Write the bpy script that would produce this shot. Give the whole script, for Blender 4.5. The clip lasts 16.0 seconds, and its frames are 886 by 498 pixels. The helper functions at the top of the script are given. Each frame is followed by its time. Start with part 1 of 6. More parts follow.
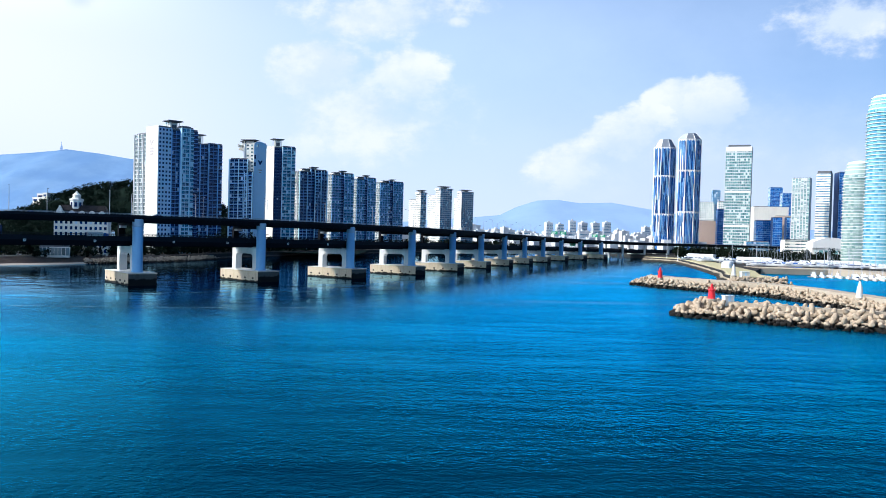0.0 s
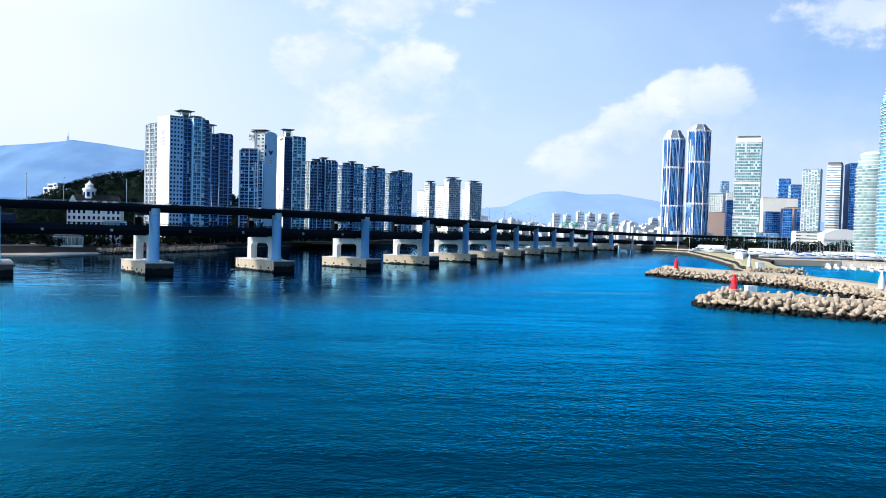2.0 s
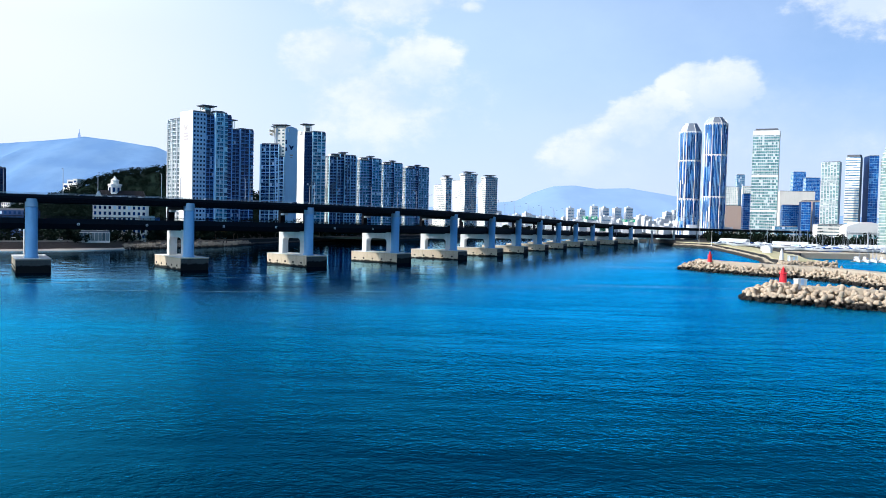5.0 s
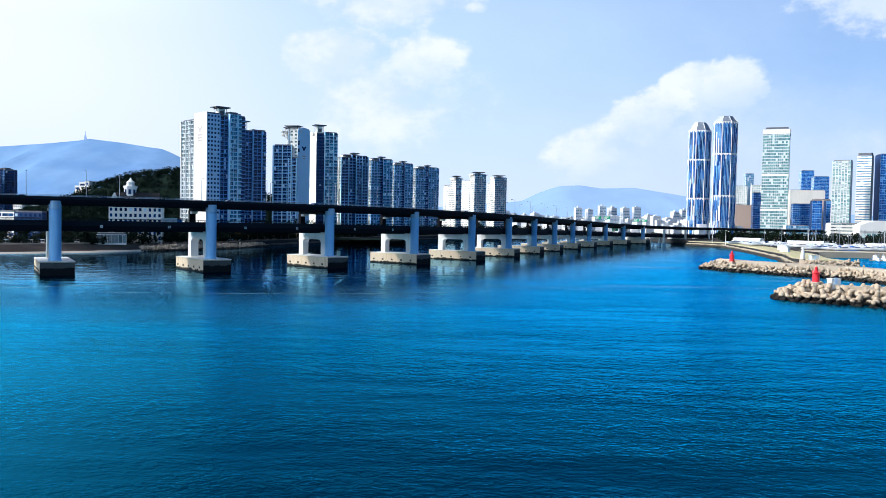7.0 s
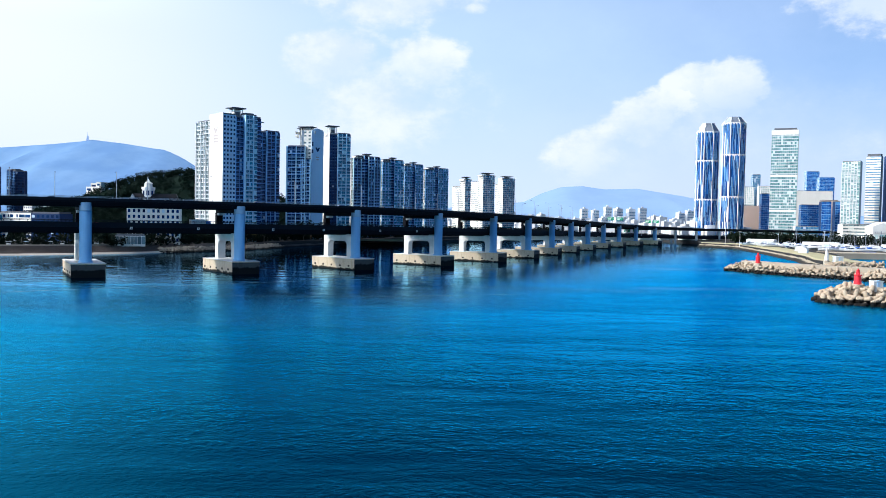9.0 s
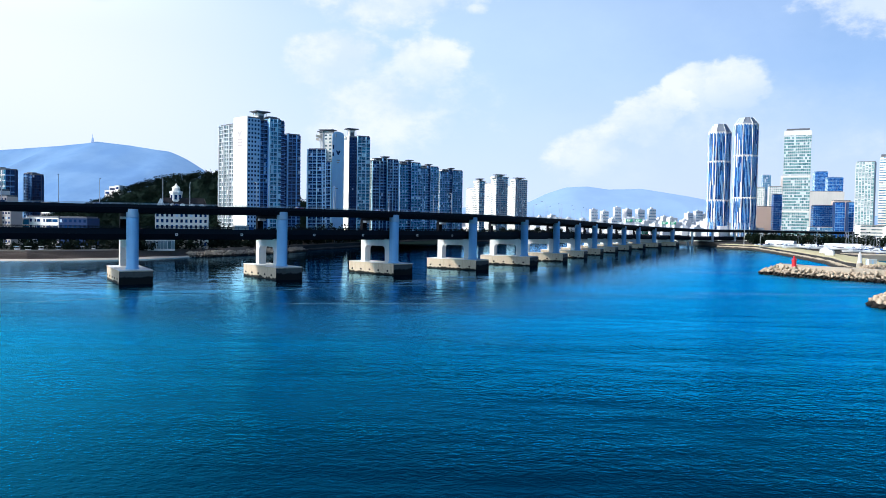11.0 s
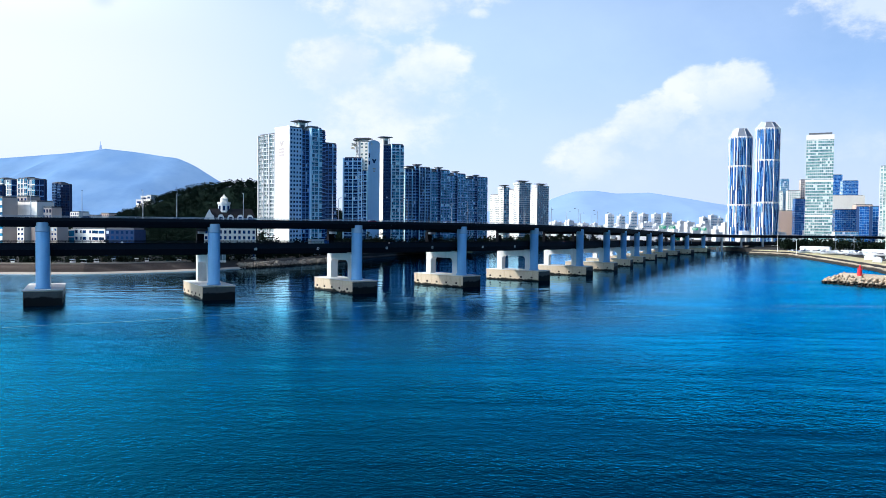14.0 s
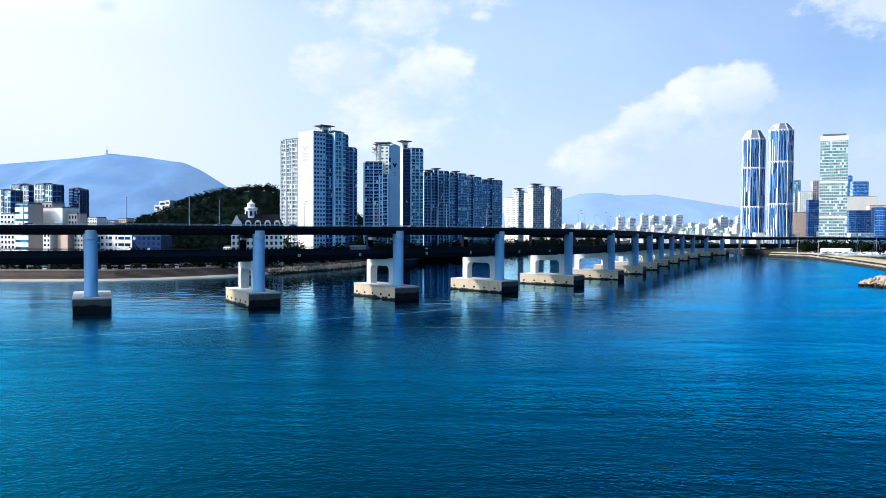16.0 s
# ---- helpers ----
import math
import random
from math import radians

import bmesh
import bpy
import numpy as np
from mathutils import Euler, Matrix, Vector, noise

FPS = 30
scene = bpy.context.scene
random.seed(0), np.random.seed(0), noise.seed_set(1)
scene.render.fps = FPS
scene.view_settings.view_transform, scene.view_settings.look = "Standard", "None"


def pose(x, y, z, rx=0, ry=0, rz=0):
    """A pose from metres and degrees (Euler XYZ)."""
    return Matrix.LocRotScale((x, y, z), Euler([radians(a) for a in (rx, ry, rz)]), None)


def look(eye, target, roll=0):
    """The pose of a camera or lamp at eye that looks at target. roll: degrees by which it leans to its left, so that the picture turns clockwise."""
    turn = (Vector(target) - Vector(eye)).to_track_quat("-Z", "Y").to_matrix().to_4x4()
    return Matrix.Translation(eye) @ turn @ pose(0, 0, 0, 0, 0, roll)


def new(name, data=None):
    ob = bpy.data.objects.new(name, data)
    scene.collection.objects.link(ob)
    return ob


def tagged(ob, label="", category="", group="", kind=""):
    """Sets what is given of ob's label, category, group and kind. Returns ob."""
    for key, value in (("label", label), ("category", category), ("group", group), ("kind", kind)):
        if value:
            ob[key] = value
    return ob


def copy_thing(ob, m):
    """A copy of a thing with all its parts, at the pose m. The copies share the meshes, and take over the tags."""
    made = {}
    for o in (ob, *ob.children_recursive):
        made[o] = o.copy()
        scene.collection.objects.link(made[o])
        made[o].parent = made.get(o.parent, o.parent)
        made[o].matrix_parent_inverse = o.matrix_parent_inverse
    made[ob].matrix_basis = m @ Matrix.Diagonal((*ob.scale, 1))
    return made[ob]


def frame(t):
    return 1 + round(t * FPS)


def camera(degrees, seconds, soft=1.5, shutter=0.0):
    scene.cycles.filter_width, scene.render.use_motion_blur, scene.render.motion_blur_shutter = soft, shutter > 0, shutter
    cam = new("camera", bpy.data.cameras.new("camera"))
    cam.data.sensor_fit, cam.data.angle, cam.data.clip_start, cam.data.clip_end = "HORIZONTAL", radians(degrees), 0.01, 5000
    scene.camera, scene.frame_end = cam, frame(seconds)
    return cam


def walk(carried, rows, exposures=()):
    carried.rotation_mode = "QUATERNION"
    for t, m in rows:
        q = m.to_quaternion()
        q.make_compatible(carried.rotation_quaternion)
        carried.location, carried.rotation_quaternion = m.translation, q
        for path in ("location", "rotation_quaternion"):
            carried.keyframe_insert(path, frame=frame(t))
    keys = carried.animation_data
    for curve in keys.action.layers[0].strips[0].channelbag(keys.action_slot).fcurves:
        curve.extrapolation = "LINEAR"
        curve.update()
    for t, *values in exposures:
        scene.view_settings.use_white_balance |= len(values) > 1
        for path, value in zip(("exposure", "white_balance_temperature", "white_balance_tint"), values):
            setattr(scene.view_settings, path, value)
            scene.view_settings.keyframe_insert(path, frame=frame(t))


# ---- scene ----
cam = camera(58.0, 16.0, soft=0.8)
PATH = [
    (0, (2.687, -0.394, 22.857), (2.709, 1.606, 22.815), 1.5),
    (0.5, (1.54, -0.312, 22.751), (1.56, 1.687, 22.702), 1.6),
    (1, (0.497, -0.011, 22.568), (0.514, 1.989, 22.514), 1.6),
    (1.5, (-0.622, 0.469, 22.272), (-0.608, 2.468, 22.213), 1.6),
    (2, (-1.919, 0.967, 22.164), (-1.909, 2.966, 22.1), 1.6),
    (2.5, (-3.387, 1.489, 22.064), (-3.381, 3.488, 21.996), 1.6),
    (3, (-4.99, 2.034, 21.993), (-4.987, 4.033, 21.921), 1.6),
    (3.5, (-6.828, 2.436, 21.814), (-6.829, 4.434, 21.74), 1.5),
    (4, (-8.708, 2.811, 21.685), (-8.712, 4.81, 21.608), 1.5),
    (6.5, (-17.596, 5.166, 21.27), (-17.617, 7.165, 21.193), 1.1),
    (7, (-19.457, 5.618, 21.303), (-19.479, 7.617, 21.227), 1.1),
    (7.5, (-21.656, 6.065, 21.379), (-21.679, 8.063, 21.303), 1.1),
    (8, (-24.129, 6.542, 21.314), (-24.152, 8.54, 21.24), 1.0),
    (8.5, (-27.145, 7.105, 21.269), (-27.168, 9.103, 21.195), 1.1),
    (9, (-30.419, 7.509, 21.393), (-30.442, 9.508, 21.319), 1.1),
    (11.5, (-49.704, 7.934, 23.218), (-49.733, 9.932, 23.146), 0.9),
    (12, (-54.075, 8.192, 23.521), (-54.105, 10.191, 23.451), 0.9),
    (12.5, (-58.753, 8.635, 23.933), (-58.784, 10.634, 23.866), 0.8),
    (13, (-63.249, 9.103, 24.539), (-63.281, 11.102, 24.474), 0.7),
    (13.5, (-67.736, 9.513, 25.089), (-67.771, 11.512, 25.027), 0.6),
    (14, (-72.337, 9.884, 25.479), (-72.373, 11.883, 25.417), 0.6),
    (14.5, (-76.809, 10.201, 25.755), (-76.847, 12.199, 25.694), 0.5),
    (15, (-80.568, 10.413, 25.868), (-80.609, 12.412, 25.81), 0.4),
    (15.5, (-83.596, 10.735, 26.08), (-83.64, 12.733, 26.023), 0.3),
    (16, (-86.291, 11.149, 26.265), (-86.336, 13.147, 26.21), 0.3),
]
walk(cam, [(t, look(eye, target, roll)) for t, eye, target, roll in PATH], [(0.0, 0.0, 5800, 10), (16.0, 0.0, 5800, 10)])

# ---- world, sun, exposure ----
SUN_AZ, SUN_EL = 102.0, 33.0          # degrees to the left of +y, degrees up
sun_dir = Vector((-math.sin(radians(SUN_AZ)) * math.cos(radians(SUN_EL)), math.cos(radians(SUN_AZ)) * math.cos(radians(SUN_EL)), math.sin(radians(SUN_EL))))
sun = new("sun", bpy.data.lights.new("sun", "SUN"))
sun.data.energy, sun.data.angle, sun.data.color = 4.7, radians(0.6), (1.0, 0.86, 0.66)
sun.matrix_world = look(sun_dir * 100, (0, 0, 0))


class Nodes:
    """A small helper to write node trees as expressions."""

    def __init__(self, tree):
        self.tree, self.n, self.l = tree, tree.nodes, tree.links
        self.n.clear()

    def put(self, socket, value):
        if hasattr(value, "links"):
            self.l.new(value, socket)
        else:
            socket.default_value = value

    def add(self, kind, **inputs):
        node = self.n.new(kind)
        for key, value in inputs.items():
            self.put(node.inputs[key.replace("_", " ")], value)
        return node

    def math(self, op, a, b=0.0, c=0.0, clamp=False):
        node = self.n.new("ShaderNodeMath")
        node.operation, node.use_clamp = op, clamp
        for s, v in zip(node.inputs, (a, b, c)):
            self.put(s, v)
        return node.outputs[0]

    def ramp(self, x, lo, hi):
        """0 below lo, 1 above hi, smooth between."""
        node = self.n.new("ShaderNodeMapRange")
        node.interpolation_type = "SMOOTHSTEP"
        for s, v in zip(node.inputs, (x, lo, hi, 0.0, 1.0)):
            self.put(s, v)
        return node.outputs[0]

    def mix(self, f, a, b, blend="MIX"):
        node = self.n.new("ShaderNodeMix")
        node.data_type, node.blend_type = "RGBA", blend
        self.put(node.inputs[0], f), self.put(node.inputs[6], a), self.put(node.inputs[7], b)
        return node.outputs[2]

    def noise(self, vector, scale, detail=3.0, rough=0.55):
        node = self.n.new("ShaderNodeTexNoise")
        self.put(node.inputs["Vector"], vector)
        node.inputs["Scale"].default_value, node.inputs["Detail"].default_value, node.inputs["Roughness"].default_value = scale, detail, rough
        return node.outputs["Fac"]

    def scaled(self, vector, sx, sy, sz):
        node = self.n.new("ShaderNodeMapping")
        self.put(node.inputs["Vector"], vector)
        node.inputs["Scale"].default_value = (sx, sy, sz)
        return node.outputs[0]


SKY = 0.12
world = bpy.data.worlds.new("sky")
scene.world = world
world.use_nodes = True
N = Nodes(world.node_tree)
sky = N.n.new("ShaderNodeTexSky")
sky.sky_type, sky.sun_disc = "NISHITA", False
sky.sun_elevation, sky.sun_rotation = radians(SUN_EL), radians(-SUN_AZ)
sky.air_density, sky.dust_density, sky.ozone_density = 1.0, 0.6, 2.0
direction = N.n.new("ShaderNodeTexCoord").outputs["Generated"]
xyz = N.add("ShaderNodeSeparateXYZ", Vector=direction)
dx, dy, dz = xyz.outputs
ahead = N.math("MAXIMUM", dy, 0.05)
u, v = N.math("DIVIDE", dx, ahead), N.math("DIVIDE", dz, ahead)
front = N.ramp(dy, 0.1, 0.4)
wob = N.noise(N.scaled(direction, 1, 1, 1.6), 9.0, 6.0, 0.6)
fine = N.noise(N.scaled(direction, 1, 1, 1.4), 34.0, 5.0, 0.6)
puff = N.math("ADD", N.math("MULTIPLY", wob, 0.75), N.math("MULTIPLY", fine, 0.25))
# the clear sky, paler towards the horizon and towards the sun's side
base = N.mix(1.0, sky.outputs[0], N.mix(N.ramp(dy, -0.35, 0.2), (0.58, 0.90, 1.06, 1), (0.45, 0.73, 1.0, 1)), "MULTIPLY")
side = N.math("ADD", N.math("MULTIPLY", dx, -0.75), N.math("MULTIPLY", dy, 0.66))
glow = N.ramp(N.math("ADD", side, N.math("MULTIPLY", N.math("SUBTRACT", wob, 0.5), 0.20)), -0.25, 0.75)
low = N.math("SUBTRACT", 1.0, N.ramp(dz, -0.05, 0.42))
haze = N.math("ADD", N.math("MULTIPLY", glow, 0.95), N.math("MULTIPLY", low, 0.06), clamp=True)
sunward = N.ramp(N.math("MULTIPLY", dx, -1.0), 0.0, 0.45)
haze = N.math("MULTIPLY", haze, N.math("SUBTRACT", 1.0, N.math("MULTIPLY", N.ramp(dz, 0.22, 0.46), N.math("SUBTRACT", 0.95, N.math("MULTIPLY", sunward, 0.7)))))
pale = N.mix(N.ramp(N.math("SUBTRACT", N.math("MULTIPLY", dx, -1.0), N.math("MULTIPLY", dz, 0.3)), -0.02, 0.48), (0.64 / SKY, 0.80 / SKY, 1.05 / SKY, 1), (1.03 / SKY, 1.03 / SKY, 1.02 / SKY, 1))
base = N.mix(haze, base, pale)
glare = N.math("MULTIPLY", N.ramp(N.math("MULTIPLY", dx, -1.0), 0.20, 0.70), N.ramp(dz, 0.20, 0.50))
base = N.mix(glare, base, (5.6 / SKY, 5.75 / SKY, 5.85 / SKY, 1))
base = N.mix(N.math("MULTIPLY", N.math("SUBTRACT", 1.0, N.ramp(dz, 0.0, 0.20)), N.math("MULTIPLY", glow, 0.75)), base, (0.82 / SKY, 0.89 / SKY, 1.03 / SKY, 1))

base = N.mix(N.math("MULTIPLY", N.math("SUBTRACT", 1.0, N.ramp(dz, 0.03, 0.19)), N.math("MULTIPLY", N.ramp(dx, 0.0, 0.35), 0.6)), base, (0.75 / SKY, 0.81 / SKY, 0.95 / SKY, 1))
deep_blue = N.math("MULTIPLY", N.ramp(dx, -0.15, 0.45), N.ramp(dz, 0.27, 0.48))
base = N.mix(N.math("MULTIPLY", deep_blue, 0.95), base, N.mix(1.0, base, (0.25, 0.42, 0.60, 1), "MULTIPLY"))


def cloud(cu, cv, a, b, turn, soft, low_fade=0.0, density=1.0):
    """The cover of one bank of cloud, an uneven ellipse about (cu, cv)."""
    c, s = math.cos(radians(turn)), math.sin(radians(turn))
    du, dv = N.math("SUBTRACT", u, cu), N.math("SUBTRACT", v, cv)
    p = N.math("DIVIDE", N.math("ADD", N.math("MULTIPLY", du, c), N.math("MULTIPLY", dv, s)), a)
    q = N.math("DIVIDE", N.math("SUBTRACT", N.math("MULTIPLY", dv, c), N.math("MULTIPLY", du, s)), b)
    q = N.math("MULTIPLY", q, N.math("ADD", 1.0, N.math("MULTIPLY", N.math("LESS_THAN", q, 0.0), low_fade)))
    r = N.math("SQRT", N.math("ADD", N.math("MULTIPLY", p, p), N.math("MULTIPLY", q, q)))
    edge = N.math("ADD", N.math("SUBTRACT", 1.0, r), N.math("MULTIPLY", N.math("SUBTRACT", puff, 0.5), 2.7))
    under = N.math("ADD", 1.0 - 0.75 * (low_fade < 0), N.math("MULTIPLY", N.ramp(q, -0.9, 0.25), 0.75 * (low_fade < 0)))
    return N.math("MULTIPLY", N.math("MULTIPLY", N.ramp(edge, 0.0, soft), under), N.math("MULTIPLY", front, density))


CLOUDS = [
    (-0.148, 0.206, 0.082, 0.044, 4, 0.5, -0.45), (-0.040, 0.200, 0.058, 0.035, 0, 0.5, -0.45), (-0.095, 0.148, 0.125, 0.080, 0, 0.9, 0, 0.85),
    (-0.075, 0.266, 0.125, 0.040, 6, 0.6, 0), (0.022, 0.262, 0.020, 0.010, 0, 0.8, 0),
    (0.345, 0.183, 0.052, 0.026, 12, 0.45, -0.5), (0.296, 0.176, 0.040, 0.032, 30, 0.34, -0.4), (0.232, 0.138, 0.066, 0.024, 18, 0.38, -0.6), (0.166, 0.101, 0.074, 0.022, 24, 0.6, -0.6),
    (0.290, 0.115, 0.150, 0.055, 16, 1.5, -0.3, 0.55), (0.440, 0.150, 0.120, 0.045, 0, 2.2, -0.3, 0.6),
    (0.515, 0.282, 0.095, 0.046, 10, 0.5, 0), (-0.445, 0.275, 0.030, 0.016, 0, 0.8, 0), (0.58, 0.11, 0.26, 0.035, 3, 2.0, 0),
]
cover = None
for row in CLOUDS:
    one = cloud(*row)
    cover = one if cover is None else N.math("MAXIMUM", cover, one)
shade = N.mix(N.ramp(puff, 0.40, 0.62), (0.80 / SKY, 0.87 / SKY, 0.98 / SKY, 1), (1.03 / SKY, 1.02 / SKY, 1.01 / SKY, 1))
base = N.mix(N.math("MULTIPLY", cover, 0.92), base, shade)
bg = N.add("ShaderNodeBackground", Color=base, Strength=SKY)
N.l.new(bg.outputs[0], N.add("ShaderNodeOutputWorld").inputs["Surface"])


# ---- materials ----
def material(name):
    m = bpy.data.materials.new(name)
    m.use_nodes = True
    k = Nodes(m.node_tree)
    bsdf, out = k.n.new("ShaderNodeBsdfPrincipled"), k.n.new("ShaderNodeOutputMaterial")
    k.l.new(bsdf.outputs[0], out.inputs["Surface"])
    return m, k, bsdf


def surface(name, colour, vary=0.25, rough=0.7, metal=0.0, grain=2.0, stain=0.15, bump=0.15, bump_dist=0.03, per_object=0.0, stain_colour=None, streaks=0.0, spec=0.3):
    """A plain material with grain, larger stains, rain streaks and relief, in metres."""
    m, k, bsdf = material(name)
    pos = k.n.new("ShaderNodeNewGeometry").outputs["Position"]
    g, s = k.noise(pos, grain, 4.0, 0.6), k.noise(pos, grain * 0.11, 4.0, 0.6)
    c = (*colour, 1)
    dark = (*(stain_colour or [x * 0.5 for x in colour]), 1)
    col = k.mix(k.math("MULTIPLY", k.ramp(g, 0.3, 0.7), vary), c, tuple(x * 0.72 for x in colour) + (1,))
    col = k.mix(k.math("MULTIPLY", k.ramp(s, 0.45, 0.75), stain), col, dark)
    if streaks:
        st = k.noise(k.scaled(pos, 0.9, 0.9, 0.03), 1.0, 4.0, 0.65)
        col = k.mix(k.math("MULTIPLY", k.ramp(st, 0.5, 0.75), streaks), col, dark)
    if per_object:
        r = k.n.new("ShaderNodeObjectInfo").outputs["Random"]
        col = k.mix(k.math("MULTIPLY", r, per_object), col, dark)
    k.put(bsdf.inputs["Base Color"], col)
    k.put(bsdf.inputs["Roughness"], k.math("ADD", rough - 0.08, k.math("MULTIPLY", g, 0.16)))
    bsdf.inputs["Metallic"].default_value = metal
    bsdf.inputs["Specular IOR Level"].default_value = spec
    if bump:
        b = k.add("ShaderNodeBump", Height=g, Strength=bump, Distance=bump_dist)
        k.put(bsdf.inputs["Normal"], b.outputs[0])
    return m


def glazing(name, dark, light, share=0.12, rough=0.08, gloss=0.5, tint=(0.5, 0.62, 0.75)):
    """Window glass with dark rooms behind; here and there a pale blind or curtain."""
    m, k, bsdf = material(name)
    isle = k.n.new("ShaderNodeNewGeometry").outputs["Random Per Island"]
    obj = k.n.new("ShaderNodeObjectInfo").outputs["Random"]
    r = k.math("FRACT", k.math("ADD", k.math("MULTIPLY", isle, 7.31), k.math("MULTIPLY", obj, 13.7)))
    col = k.mix(r, (*dark, 1), (*light, 1))
    col = k.mix(k.math("GREATER_THAN", r, 1.0 - share), col, (*tint, 1))
    k.put(bsdf.inputs["Base Color"], col)
    bsdf.inputs["Roughness"].default_value = rough
    bsdf.inputs["Specular IOR Level"].default_value = gloss
    return m


def water_material():
    m = bpy.data.materials.new("sea_water")
    m.use_nodes = True
    k = Nodes(m.node_tree)
    pos = k.n.new("ShaderNodeNewGeometry").outputs["Position"]
    gust = k.noise(k.scaled(pos, 0.010, 0.030, 1), 1.0, 5.0, 0.62)
    deep = k.noise(k.scaled(pos, 0.006, 0.010, 1), 1.0, 4.0, 0.55)
    at = k.add("ShaderNodeSeparateXYZ", Vector=pos).outputs
    shelter = k.math("SUBTRACT", at[1], k.math("MULTIPLY", k.math("MINIMUM", k.math("MAXIMUM", k.math("ADD", at[0], 40.0), 0.0), 240.0), 1.8))
    lee = k.math("ADD", shelter, k.math("MULTIPLY", k.math("SUBTRACT", gust, 0.5), 150.0))
    open_bay = k.math("SUBTRACT", 1.0, k.ramp(lee, 130.0, 350.0))
    calm_col = k.mix(k.ramp(deep, 0.35, 0.65), (0.000, 0.007, 0.022, 1), (0.000, 0.014, 0.034, 1))
    open_col = k.mix(k.ramp(deep, 0.38, 0.62), (0.000, 0.008, 0.021, 1), (0.000, 0.016, 0.033, 1))
    col = k.mix(open_bay, calm_col, open_col)
    wind = k.math("ADD", 0.35, k.math("MULTIPLY", k.ramp(gust, 0.34, 0.64), 0.95))
    ripple = k.noise(k.scaled(pos, 1.6, 1.7, 1), 1.0, 2.0, 0.6)
    chop = k.noise(k.scaled(pos, 0.58, 0.64, 1), 1.0, 2.0, 0.6)
    wave = k.noise(k.scaled(pos, 0.12, 0.20, 1), 1.0, 1.5, 0.5)
    swell = k.noise(k.scaled(pos, 0.022, 0.060, 1), 1.0, 2.0, 0.6)
    h = k.math("ADD", k.math("MULTIPLY", ripple, 0.10), k.math("MULTIPLY", chop, 0.18))
    h = k.math("MULTIPLY", h, k.math("MULTIPLY", wind, k.math("ADD", 0.09, k.math("MULTIPLY", open_bay, 0.91))))
    h = k.math("ADD", h, k.math("MULTIPLY", k.math("SUBTRACT", 1.0, k.math("MULTIPLY", k.ramp(at[1], 270.0, 380.0), 0.65)), k.math("ADD", k.math("MULTIPLY", wave, k.math("SUBTRACT", 0.38, k.math("MULTIPLY", open_bay, 0.26))), k.math("MULTIPLY", swell, 0.30))))
    b = k.add("ShaderNodeBump", Height=h, Strength=1.0, Distance=1.0).outputs[0]
    flat, waves = k.add("ShaderNodeFresnel", IOR=1.33).outputs[0], k.add("ShaderNodeFresnel", IOR=1.33, Normal=b).outputs[0]
    fres = k.math("ADD", k.math("MULTIPLY", flat, 0.15), k.math("MULTIPLY", waves, 0.85))
    body = k.add("ShaderNodeBsdfDiffuse", Color=col, Normal=b).outputs[0]
    tint = k.mix(open_bay, (0.32, 0.60, 0.84, 1), (0.05, 0.55, 0.93, 1))
    slick = k.math("SUBTRACT", 1.0, k.ramp(k.noise(k.scaled(pos, 0.012, 0.045, 1), 1.0, 3.0, 0.6), 0.34, 0.44))
    tint = k.mix(k.math("MULTIPLY", slick, k.math("MULTIPLY", k.ramp(at[1], 190.0, 250.0), 0.7)), tint, (0.26, 0.64, 1.0, 1))
    gloss = k.add("ShaderNodeBsdfGlossy", Color=tint, Roughness=k.math("ADD", k.math("ADD", 0.045, k.math("MULTIPLY", k.math("MULTIPLY", k.ramp(at[1], 230.0, 330.0), k.ramp(k.math("MULTIPLY", at[0], -1.0), 165.0, 260.0)), 0.13)), k.math("MULTIPLY", open_bay, 0.18)), Normal=b).outputs[0]
    mixer = k.n.new("ShaderNodeMixShader")
    k.put(mixer.inputs[0], k.math("MULTIPLY", k.math("POWER", fres, 2.2), 4.2, clamp=True))
    k.put(mixer.inputs[1], body), k.put(mixer.inputs[2], gloss)
    k.l.new(mixer.outputs[0], k.n.new("ShaderNodeOutputMaterial").inputs["Surface"])
    return m


